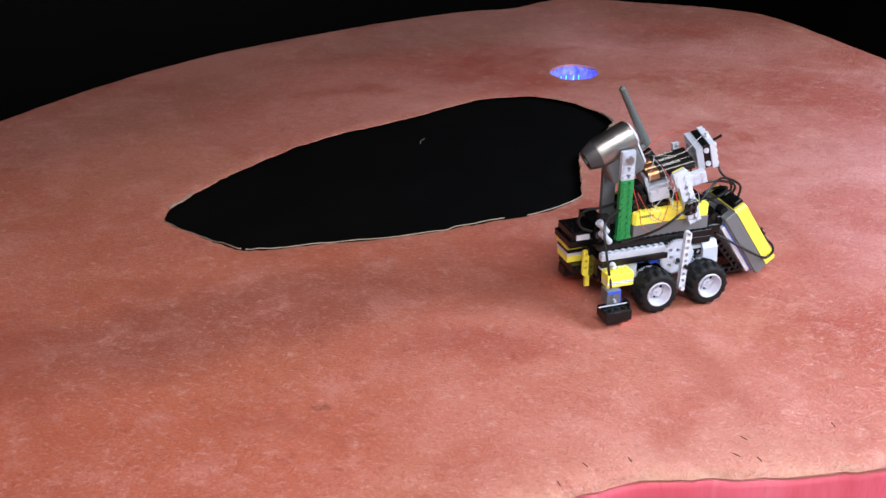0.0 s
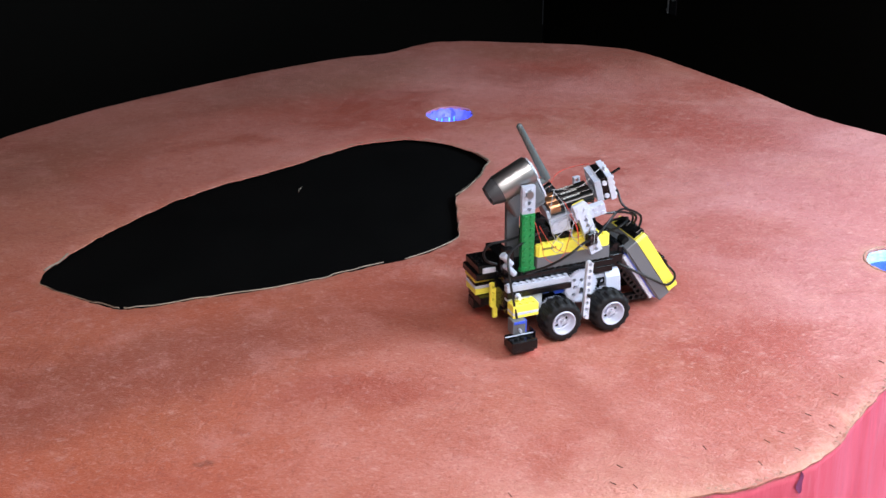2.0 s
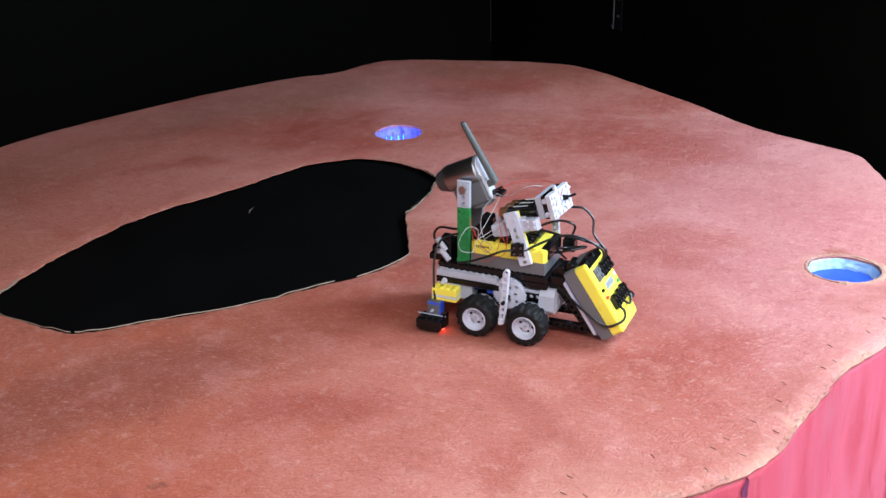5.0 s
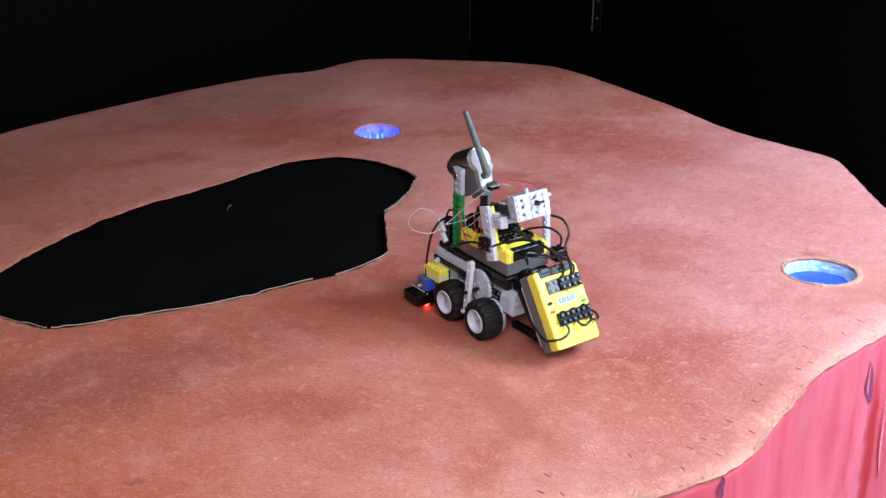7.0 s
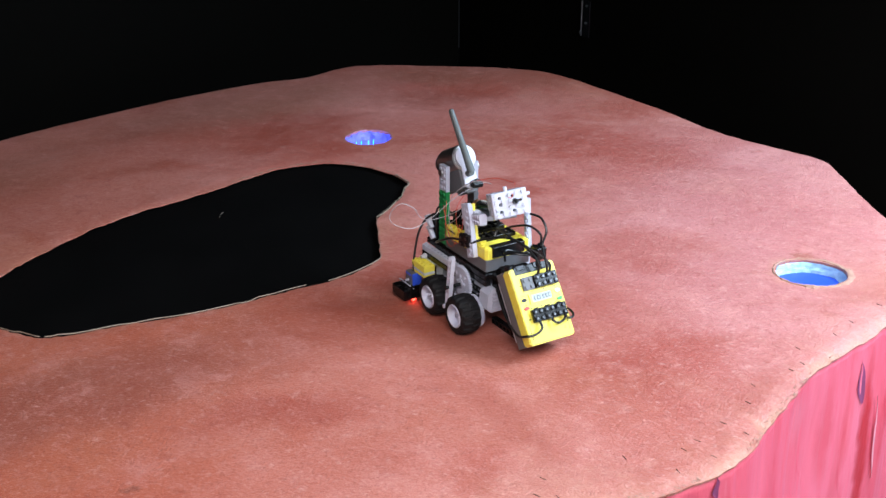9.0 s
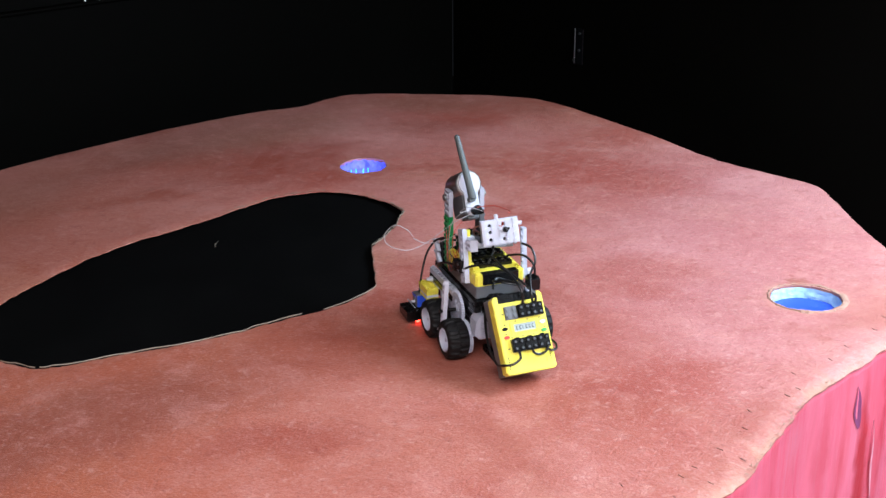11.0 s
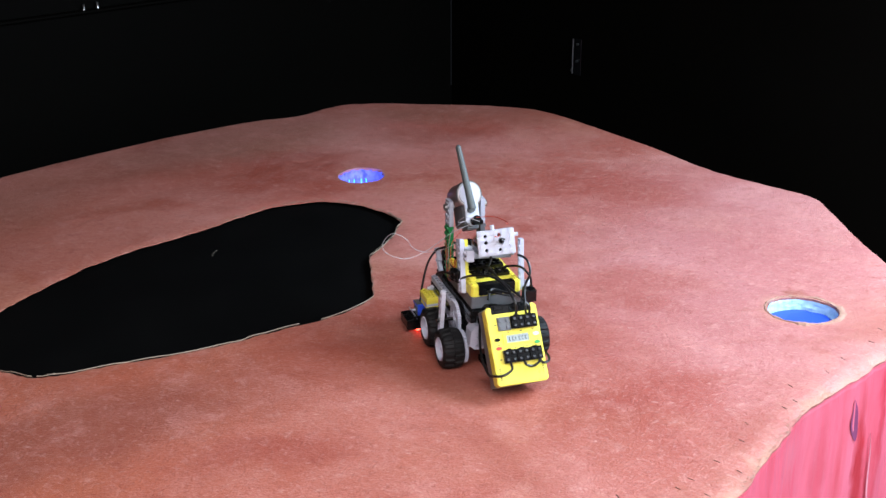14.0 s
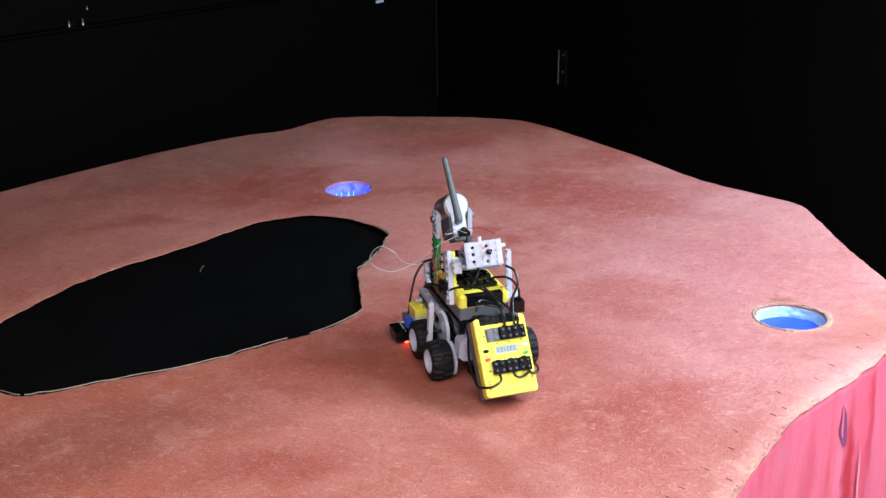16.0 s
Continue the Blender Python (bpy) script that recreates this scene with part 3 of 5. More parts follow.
def table_apron():
    """The painted sheet that hangs from the table's edge to the floor."""
    bm = bmesh.new()
    n = len(edge_loop)
    levels = [-0.0085, -0.02, -0.04, -0.07, -0.11, -0.16, -0.22, -0.30, -0.40, -0.50, -0.60, -TOP + 0.003]
    grid = [[bm.verts.new(apron_point(i, z)[0]) for i in range(n)] for z in levels]
    for a, b in zip(grid, grid[1:]):
        for i in range(n):
            bm.faces.new((a[i], b[i], b[(i + 1) % n], a[(i + 1) % n]))
    bmesh.ops.recalc_face_normals(bm, faces=bm.faces)
    ob = finish("table_apron", bm, PINK)
    mod = ob.modifiers.new("thickness", "SOLIDIFY")
    mod.thickness, mod.offset = 0.003, -1
    ob.location.z = TOP
    tagged(ob, "pink and red streaked painted sheet hanging round the table", kind="structure")
    # tears in the sheet
    for x, y, top, tall, wide, lean, mat, name, label in ((0.507, 1.311, -0.036, 0.062, 0.024, -0.009, PURPLE, "tear", "dark purple tear in the sheet"), (0.267, 1.016, -0.010, 0.026, 0.012, 0, PURPLE, "tear", "dark purple tear in the sheet"),
                                                         (0.60, 1.40, -0.05, 0.05, 0.010, 0, PURPLE, "tear", "dark purple tear in the sheet"), (0.546, 1.347, -0.10, 0.13, 0.007, -0.012, DRIP, "paint_drip", "pale run of paint and plaster on the sheet")):
        i = min(range(n), key=lambda k: (edge_loop[k][0] - x) ** 2 + (edge_loop[k][1] - y) ** 2)
        bm = bmesh.new()
        rows = []
        for k in range(9):
            z = top - tall * k / 8
            p, out = apron_point(i, z)
            along = Vector((-out.y, out.x, 0))
            w = wide * math.sin(math.pi * (0.06 + 0.88 * k / 8)) * (0.6 + 0.05 * k) / 2
            sway = along * (0.0015 * math.sin(k) + lean * (1 - k / 8))
            rows.append([bm.verts.new(p + sway + along * w + out * 0.0012), bm.verts.new(p + sway + out * 0.0004), bm.verts.new(p + sway - along * w + out * 0.0016)])
        for a, b in zip(rows, rows[1:]):
            for c in range(2):
                bm.faces.new((a[c], a[c + 1], b[c + 1], b[c]))
        tagged(finish(name, bm, mat, ob), label)


def rim_crumbs():
    """Pale crumbling plaster along the table's front edge."""
    n = len(edge_loop)
    front = [i for i in range(n) if edge_loop[i][1] < 1.42 and edge_loop[i][0] > -0.2 and edge_loop[i][1] > 0.6]
    bm = bmesh.new()
    for i in front:
        x, y = edge_loop[i]
        patch = noise.noise(Vector((x * 16, y * 16, 3)))
        for _ in range(0 if patch < -0.08 else 3):
            r = random.choice((0.0003, 0.0004, 0.0005, 0.0006))
            px, py = x + random.gauss(-0.0015, 0.0025), y + random.gauss(0.0015, 0.0025)
            t = bmesh.new()
            bmesh.ops.create_icosphere(t, subdivisions=1, radius=1)
            for v in t.verts:
                v.co *= random.uniform(0.6, 1.3)
            turn = Matrix.Rotation(random.uniform(0, 3), 4, "Z")
            join(bm, t, Matrix.Translation((1000 * px, 1000 * py, -2.6 + random.uniform(-1.0, 0.4))) @ turn @ Matrix.Diagonal((1000 * r * 3.2, 1000 * r * 1.8, 600 * r, 1)))
    ob = finish("plaster_crumbs", bm, SAND)
    ob.location.z = TOP
    tagged(ob, "pale crumbled plaster along the table's front edge", "plaster", kind="stuff")
    # the raised, chipped collar of the blue crater
    cx, cy = HOLE_B[0], HOLE_B[1]
    bm = bmesh.new()
    rings = []
    for k in range(72):
        a = 2 * math.pi * k / 72
        side = Vector((math.cos(a), math.sin(a), 0))
        rough = noise.noise(side * 2.2 + Vector((0, 0, 8))), noise.noise(side * 9 + Vector((0, 0, 2)))
        reach = 0.003 + 0.007 * max(0, side.x) + 0.007 * rough[0] + 0.005 * rough[1]
        high = 0.0016 + 0.0022 * rough[0] + 0.0018 * rough[1]
        row = []
        for f, h in ((-0.001, -0.003), (0.0, 0.5 * high), (0.25, high), (0.6, 0.75 * high), (1.0, -0.0012)):
            r = HOLE_B[2] + 0.001 + f * max(reach, 0.003)
            row.append(bm.verts.new((cx + r * side.x, cy + (r - HOLE_B[2] * 0.1) * side.y, h)))
        rings.append(row)
    for a, b in zip(rings, rings[1:] + rings[:1]):
        for i in range(4):
            bm.faces.new((a[i], a[i + 1], b[i + 1], b[i]))
    bmesh.ops.recalc_face_normals(bm, faces=bm.faces)
    ob = finish("crater_collar", bm, SAND)
    ob.location.z = TOP
    tagged(ob, "tan chipped plaster collar round the blue crater", "collar", kind="thing")


table_top()
table_apron()
rim_crumbs()


def cup(name, loop, depth, wall_mat, floor_mat, label, ripple):
    """The lining and the bottom of a round opening."""
    root = tagged(new(name), label, "crater", kind="thing")
    cx, cy = sum(p[0] for p in loop) / len(loop), sum(p[1] for p in loop) / len(loop)
    bm = bmesh.new()
    n, rings = len(loop), []
    for k in range(9):
        s = k / 8
        ring = []
        for i, (x, y) in enumerate(loop):
            w = 0.985 - 0.10 * s + ripple * noise.noise(Vector((i * 0.55, k * 0.8, cx * 7)))
            ring.append(bm.verts.new((w * (x - cx), w * (y - cy), -0.003 - depth * s + 0.35 * ripple * depth * math.sin(i * 1.7 + k))))
        rings.append(ring)
    for a, b in zip(rings, rings[1:]):
        for i in range(n):
            bm.faces.new((a[i], a[(i + 1) % n], b[(i + 1) % n], b[i]))
    bmesh.ops.recalc_face_normals(bm, faces=bm.faces)
    bmesh.ops.reverse_faces(bm, faces=bm.faces)
    part("lining", bm, wall_mat, root)
    bm = bmesh.new()
    bm.faces.new([bm.verts.new((0.97 * (x - cx), 0.97 * (y - cy), -0.003 - 0.9 * depth)) for x, y in loop])
    part("bottom", bm, floor_mat, root)
    root.location = (cx, cy, TOP)
    return root


lit = cup("lit_crater", hole_a_loop, 0.042, ICE, ICE, "small round crater glowing blue from lamps inside", 0.11)
for a, r in ((1.7, 0.012), (2.6, 0.017), (2.9, 0.024), (1.2, 0.019)):
    bm = bmesh.new()
    x, y = 1000 * r * math.cos(a), 1000 * r * math.sin(a)
    lathe(bm, [(0.6, -41), (0.7, -12), (0.5, -10.5), (0, -10)], 12, Matrix.Translation((x, y, 0)))
    part("diode", bm, LED_BLUE, lit, "glowing blue diode")
glow = bpy.data.lights.new("crater_glow", "POINT")
glow.energy, glow.color, glow.shadow_soft_size = 0.14, (0.20, 0.26, 1.0), 0.012
new("crater_glow", glow).location = (HOLE_A[0], HOLE_A[1], TOP - 0.018)
cup("blue_crater", hole_b_loop, 0.0155, PLASTER_BLUE, BLUE_PAINT, "small round crater with pale blue wall and blue bottom", 0.04)


def crater_bottom():
    bm = bmesh.new()
    xs, ys = [p[0] for p in crater_loop], [p[1] for p in crater_loop]
    nx, ny = 30, 30
    grid = [[bm.verts.new((min(xs) - 0.03 + (max(xs) - min(xs) + 0.06) * i / nx, min(ys) - 0.03 + (max(ys) - min(ys) + 0.06) * j / ny,
             -0.009 + 0.003 * noise.noise(Vector((i * 0.35, j * 0.22, 4))))) for j in range(ny + 1)] for i in range(nx + 1)]
    for i in range(nx):
        for j in range(ny):
            bm.faces.new((grid[i][j], grid[i + 1][j], grid[i + 1][j + 1], grid[i][j + 1]))
    ob = finish("crater_cloth", bm, CLOTH)
    ob.location.z = TOP
    tagged(ob, "black cloth stretched under the long opening", "cloth", kind="thing")
    bm = bmesh.new()
    tube(bm, [(-361, 1705, -8), (-362, 1715, -7.0), (-359, 1727, -7.2)], 0.3, 6)
    ob = finish("lint_thread", bm, CORD)
    ob.location.z = TOP
    tagged(ob, "short pale thread lying on the black cloth", "thread", kind="thing")


crater_bottom()


def crater_trim():
    """Pale frayed paper along parts of the long opening's edge."""
    n = len(crater_loop)
    for lo, hi, broad in ((0.025, 0.065, 5), (0.385, 0.478, 1), (0.48, 0.578, 1), (0.58, 0.703, 1), (0.705, 0.868, 1), (0.87, 0.985, 1)):
        pts = []
        for i in range(int(lo * n), int(hi * n), 3):
            x, y = crater_loop[i % n]
            pts.append((1000 * x + random.uniform(-1.4, 1.4), 1000 * y + random.uniform(-1.4, 1.4), -0.5 + random.uniform(-0.8, 0.8)))
        bm = bmesh.new()
        line = [p * 0.001 for p in spline(pts, 4)]
        rows = []
        for k, p in enumerate(line):
            d = (line[min(k + 1, len(line) - 1)] - line[max(k - 1, 0)]).normalized()
            out = Vector((d.y, -d.x, 0))
            w = 0.0003 * broad + 0.0004 * noise.noise(p * 90)
            rows.append([bm.verts.new(p + out * w * a + Vector((0, 0, z))) for a, z in ((-1, 0.0004), (-0.2, 0.0011), (1, 0.0002), (0.9, -0.0006), (-0.9, -0.0004))])
        for a, b in zip(rows, rows[1:]):
            for c in range(5):
                bm.faces.new((a[c], a[(c + 1) % 5], b[(c + 1) % 5], b[c]))
        bm.faces.new(rows[0])
        bm.faces.new(list(reversed(rows[-1])))
        bmesh.ops.recalc_face_normals(bm, faces=bm.faces)
        ob = finish("paper_edge", bm, CORD)
        ob.location.z = TOP
        tagged(ob, "thin pale frayed paper edge round the long black opening", "edging", "paper edges of the opening", "thing")


crater_trim()


def crater_fray():
    """Fine fibres that stand off the cut edge at the opening's far side."""
    n = len(crater_loop)
    bm = bmesh.new()
    for _ in range(150):
        i = int(n * random.uniform(0.22, 0.52))
        x, y = crater_loop[i % n]
        a, size = random.uniform(0, 6.28), random.uniform(2, 7)
        p = Vector((1000 * x, 1000 * y, 0.2))
        d = Vector((math.cos(a), math.sin(a), 0))
        tube(bm, [p - d * size / 2, p + Vector((0, 0, random.uniform(0.3, 1.2))) + Vector((d.y, -d.x, 0)) * random.uniform(-1, 1), p + d * size / 2], 0.22, 4, 3)
    ob = finish("frayed_fibre", bm, CORD)
    ob.location.z = TOP
    tagged(ob, "fine frayed fibres along the long opening's cut edge", "fibre", kind="stuff")


crater_fray()


def staples():
    spots = [(0.414, 1.272), (0.41, 1.235), (0.393, 1.219), (0.341, 1.185), (0.327, 1.146), (0.291, 1.104), (0.311, 1.084), (0.257, 1.07), (0.24, 1.052), (0.268, 1.04), (0.227, 1.013),
             (-0.055, 0.93), (-0.015, 0.945), (-0.076, 0.898), (0.09, 0.998), (0.103, 0.967), (0.082, 0.97), (0.176, 1.036), (0.47, 1.31), (0.50, 1.345), (0.55, 1.39), (0.575, 1.43)]
    bm = bmesh.new()
    box(bm, -3.8, 3.8, -0.4, 0.4, 0, 0.7, 0.2)
    first = finish("staple", bm, RUST)
    tagged(first, "dark steel staple pressed into the plaster near the edge", "staple", "staples along the edge", "thing")
    for i, (x, y) in enumerate(spots):
        m = pose(x, y, TOP + surface_height(x, y) - 0.0001, 0, 0, random.uniform(-75, -35))
        if i == 0:
            first.matrix_world = m
        else:
            copy_thing(first, m)


staples()


# ---------------------------------------------------------------- the robot (millimetres; x ahead, y to its left, z up)
MID = -8.5


def mirrored(y):
    return 2 * MID - y


def tyre_mesh(bm):
    """A wide balloon tyre with staggered lugs about the y axis, 28 mm wide."""
    profile = [(14.6, -12.4), (15.6, -13.4), (18.6, -14.0), (20.8, -13.4), (22.4, -11.8), (23.2, -9.4), (23.7, -6.6), (24.0, -3.6), (24.1, -0.9), (24.1, 0.9)]
    profile += [(r, -z) for r, z in reversed(profile[:-2])]
    n, rings = 120, []
    for i in range(n):
        a = 2 * math.pi * i / n
        ring = []
        for r, z in profile:
            side = 0.5 if z > 0 else 0.0
            lug = math.sin(2 * math.pi * (15 * i / n + side) + 0.07 * abs(z))
            grow = 1.7 * max(0, min(1, 0.5 + 4 * lug)) - 0.5 if r > 22 else 0.0
            ring.append(bm.verts.new(Vector(((r + grow) * math.cos(a), z, (r + grow) * math.sin(a))) * 0.001))
        rings.append(ring)
    m = len(profile)
    for a, b in zip(rings, rings[1:] + rings[:1]):
        for k in range(m):
            bm.faces.new((a[k], a[(k + 1) % m], b[(k + 1) % m], b[k]))
    bmesh.ops.recalc_face_normals(bm, faces=bm.faces)


def rim_mesh(bm):
    turn = pose(0, 0, 0, 90, 0, 0)
    # outer side is -z here, which the turn brings to +y
    lathe(bm, [(0, 9), (14.2, 9), (14.8, 13.0), (14.8, -13.4), (14.2, -14.2), (13.2, -13.9), (12.2, -6.8), (11.4, -5.2), (10.2, -4.6), (9.6, -2.2), (0, -2.2)], 36, turn)
    lathe(bm, [(5.4, -2.0), (5.4, -7.6), (4.6, -8), (2.6, -8), (2.6, -3), (0, -3)], 20, turn)
    for i in range(6):
        a = 2 * math.pi * i / 6
        box(bm, 5.2, 10.0, -0.9, 0.9, -4.8, -2.0, 0.3, turn @ Matrix.Rotation(a, 4, "Z"))


def rim_pit_discs(bm):
    # black discs on the closed rim stand for the shade in its holes
    for i in range(6):
        a = 2 * math.pi * (i + 0.5) / 6
        cyl(bm, (8 * math.cos(a), 2.0, 8 * math.sin(a)), (8 * math.cos(a), 2.5, 8 * math.sin(a)), 1.7, n=10)
    cyl(bm, (0, 3, 0), (0, 8.2, 0), 2.2, n=8)


def sorted_ring(v):
    """The corners of a convex outline, in turn."""
    cy, cz = sum(p[0] for p in v) / len(v), sum(p[1] for p in v) / len(v)
    return sorted(v, key=lambda p: math.atan2(p[1] - cz, p[0] - cy))


def gear_mesh(bm, m, teeth=40, thick=4.0):
    r = teeth / 2
    outer = []
    for i in range(teeth):
        for f, q in ((0.0, r - 1.2), (0.28, r - 1.0), (0.42, r + 1.0), (0.62, r + 1.0), (0.76, r - 1.0)):
            a = 2 * math.pi * (i + f) / teeth
            outer.append((q * math.cos(a), q * math.sin(a)))
    holes = [circle(0, 0, 2.4, 10)]
    if teeth > 30:
        holes += [circle(8 * math.cos(a), 8 * math.sin(a), 2.5, 12) for a in [radians(90 * i) for i in range(4)]]
        holes += [circle(13.4 * math.cos(a), 13.4 * math.sin(a), 2.4, 12) for a in [radians(45 + 90 * i) for i in range(4)]]
    plate(bm, outer, holes, -thick / 2, thick / 2, m)


def brick(name, mat, parent, x0, x1, y0, y1, z0, z1, stud=True, label="", m=None):
    """A building brick with studs on top."""
    bm = bmesh.new()
    box(bm, x0, x1, y0, y1, z0, z1, 0.4, m)
    if stud:
        nx, ny = max(1, round((x1 - x0) / 8)), max(1, round((y1 - y0) / 8))
        studs(bm, nx, ny, (m or Matrix()) @ Matrix.Translation(((x0 + x1) / 2 - 4 * nx, (y0 + y1) / 2 - 4 * ny, z1)))
    return part(name, bm, mat, parent, label)


def connector(parent, m, label="black cable connector with studs"):
    """A 2 x 2 cable plug, on m's xy plane."""
    bm = bmesh.new()
    box(bm, 0.2, 15.8, 0.2, 15.8, 0, 5.4, 0.5, m)
    box(bm, 5, 11, -1.2, 0.4, 0.6, 4.0, 0.6, m)
    studs(bm, 2, 2, m @ Matrix.Translation((0, 0, 5.4)))
    for i in range(2):
        for j in range(2):
            contact = bmesh.new()
            cyl(contact, (8 * i + 4, 8 * j + 4, 7.0), (8 * i + 4, 8 * j + 4, 7.35), 1.7, 1.5, 12, m)
            part("contact", contact, CONTACT, parent)
    return part("connector", bm, BLACK, parent, label)


def computer_brick(parent, name, m, length, label, face=True):
    """A yellow programmable brick; m: u across (64), v along the length, w out of the face."""
    bm = bmesh.new()
    outer = [(3, 0), (61, 0), (64, 3), (64, length - 3), (61, length), (3, length), (0, length - 3), (0, 3)]
    plate(bm, outer, [], -14.5, -1.2, m)
    plate(bm, [(4, 1.2), (60, 1.2), (62.8, 4), (62.8, length - 4), (60, length - 1.2), (4, length - 1.2), (1.2, length - 4), (1.2, 4)], [], -1.3, 0, m)
    for v in (20, 48, 76):
        for u, s in ((0, -1), (64, 1)):
            cyl(bm, (u, v, -7), (u + 0.7 * s, v, -7), 1.8, n=12, m=m)
    root = part(name, bm, YELLOW, parent, label)
    bm = bmesh.new()
    box(bm, 0.3, 63.7, 0.3, length - 0.3, -30.5, -14.6, 0.8, m)
    box(bm, 2, 62, 6, length - 6, -32.5, -30.4, 0.5, m)
    part("grey_base", bm, DGREY, root, "dark grey lower half")
    bm = bmesh.new()
    box(bm, 7, 57, -0.9, 8.5, -13.6, 0.35, 0.4, m)
    part("sensor_window", bm, BLACK, root, "black window in the end")
    return root


def rover():
    root = tagged(new("toy_rover"), "four-wheeled building-brick robot with yellow computer bricks and a small camera", "robot", kind="thing")

    # --- wheels
    wheels = []
    for x in (31.8, -31.8):
        for left in (True, False):
            y = 47.5 if left else mirrored(47.5)
            axle = new("wheel")
            axle.parent = root
            turn = pose(0, 0, 0) if left else pose(0, 0, 0, 0, 0, 180)
            bm = bmesh.new()
            t = bmesh.new()
            tyre_mesh(t)
            t.transform(Matrix.Scale(1000, 4))
            join(bm, t, turn)
            tyre = part("tyre", bm, RUBBER, axle, "black ribbed rubber tyre")
            bm = bmesh.new()
            t = bmesh.new()
            rim_mesh(t)
            t.transform(Matrix.Scale(1000, 4))
            join(bm, t, turn)
            part("rim", bm, RIM, axle, "white plastic rim")
            bm = bmesh.new()
            t = bmesh.new()
            rim_pit_discs(t)
            t.transform(Matrix.Scale(1000, 4))
            join(bm, t, turn)
            part("rim_axle_and_discs", bm, BLACK, axle, "black axle, and black discs for the shade in the rim's holes")
            bm = bmesh.new()
            s = 1 if left else -1
            gear_mesh(bm, Matrix.Translation((0, -16.6 * s, 0)) @ pose(0, 0, 0, 90, 0, 0), 40)
            cyl(bm, (0, -30 * s, 0), (0, 11 * s, 0), 2.3, n=10)
            part("gear", bm, GREY, axle, "light grey gear and axle")
            wheels.append((axle, Vector((x / 1000, y / 1000, 0.0248)), s))

    # --- chassis
    bm = bmesh.new()
    for y in (20, mirrored(20)):
        beam(bm, 17, Matrix.Translation((-44, y, 34)) @ pose(0, 0, 0, 90, 0, 0))
        beam(bm, 17, Matrix.Translation((-44, y, 50)) @ pose(0, 0, 0, 90, 0, 0))
    box(bm, -48, 92, -30, 13, 30, 38, 0.5)
    box(bm, 60, 92, -40, 24, 38, 60, 0.6)
    box(bm, -48, 92, -38, 26, 70.5, 77.8, 0.5)
    box(bm, 10, 92, 22, 34, 54, 61.5, 0.5)
    box(bm, -48, 12, 18, 26, 62, 70, 0.5)
    box(bm, -44, 60, -36, -14, 38, 62, 0.6)
    studs(bm, 17, 1, Matrix.Translation((-46, 18, 77.8)))
    studs(bm, 3, 6, Matrix.Translation((67, -34, 77.8)))
    part("chassis", bm, BLACK, root, "black beams and plates of the frame")

    for side in (0, 1):
        f = (lambda y: y) if side == 0 else mirrored
        bm = bmesh.new()
        lo, hi = sorted((f(25.5), f(33.3)))
        box(bm, 13, 92, lo, hi, 62, 69.7, 0.4)
        studs(bm, 10, 1, Matrix.Translation((12.5, (lo + hi) / 2 - 4, 69.7)))
        s = 1 if side == 0 else -1
        for i in range(9):
            cyl(bm, (20.5 + 8 * i, f(33.2), 66), (20.5 + 8 * i, f(33.8), 66), 2.6, n=12)
        part("side_beam", bm, GREY, root, "light grey studded beam")
        brick("side_plate", WHITE, root, 61, 91, *sorted((f(24), f(33.5))), 50, 53.2, False, "thin white plate")
        bm = bmesh.new()
        cyl(bm, (80, f(30), 57.5), (80, f(42), 57.5), 2.4, n=12)
        cyl(bm, (80, f(35), 57.5), (80, f(37.5), 57.5), 3.6, n=14)
        part("pin", bm, WHITE, root, "white connecting pin")

    # --- big gears and their arm
    for y, x, z in ((31.2, -3, 53), (16, -3, 53), (mirrored(31.2), -3, 53)):
        bm = bmesh.new()
        gear_mesh(bm, Matrix.Translation((x, y, z)) @ pose(0, 0, 0, 90, 0, 0), 40)
        lathe(bm, [(0, -3), (4.5, -3), (4.5, 3), (0, 3)], 16, Matrix.Translation((x, y, z)) @ pose(0, 0, 0, 90, 0, 0))
        part("drive_gear", bm, RIM, root, "light grey toothed gear")
    for y in (47.5, mirrored(47.5)):
        bm = bmesh.new()
        a, b = Vector((-0.5, y + (2.5 if y > 0 else -2.5), 24)), Vector((-5, y, 86.5))
        d = (b - a).normalized()
        m = Matrix.Translation(a) @ Matrix((d, Vector((0, 1, 0)).cross(d).normalized() * -1, d.cross(Vector((0, 1, 0)).cross(d).normalized() * -1))).transposed().to_4x4()
        beam(bm, 9, m, 5.6, 7.4, True)
        part("lift_arm", bm, WHITE, root, "white arm with round holes")
        bm = bmesh.new()
        s = 1 if y > 0 else -1
        cyl(bm, (-3, y - 24 * s, 50), (-3, y + 8 * s, 50), 2.3, n=10)
        part("axle", bm, BLACK, root)
        bm = bmesh.new()
        cyl(bm, (0, y - 2 * s, 24), (0, y + 9 * s, 24), 2.6, n=12)
        part("arm_pin", bm, WHITE, root)

    # --- motors
    for side in (0, 1):
        f = (lambda y: y) if side == 0 else mirrored
        y0, y1 = sorted((f(-4), f(24)))
        bm = bmesh.new()
        g = lambda v: [(f(y), z) for y, z in v]
        plate(bm, [(y, z) for y, z in sorted_ring(g([(-4, 31), (24, 31), (30, 37), (28, 55), (22, 62), (-4, 62)]))], [], -58, -39, Matrix(((0, 0, 1, 0), (1, 0, 0, 0), (0, 1, 0, 0), (0, 0, 0, 1))))
        box(bm, -41, -16, y0 + 2, y1 - 2, 46, 58, 0.8)
        motor = part("motor", bm, GREY, root, "light grey motor block")
        for i in range(5):
            z = 35 + 5 * i
            bm = bmesh.new()
            box(bm, -59.4, -57.5, y0 + 2, y1 - 2, z, z + 2.4, 0.4)
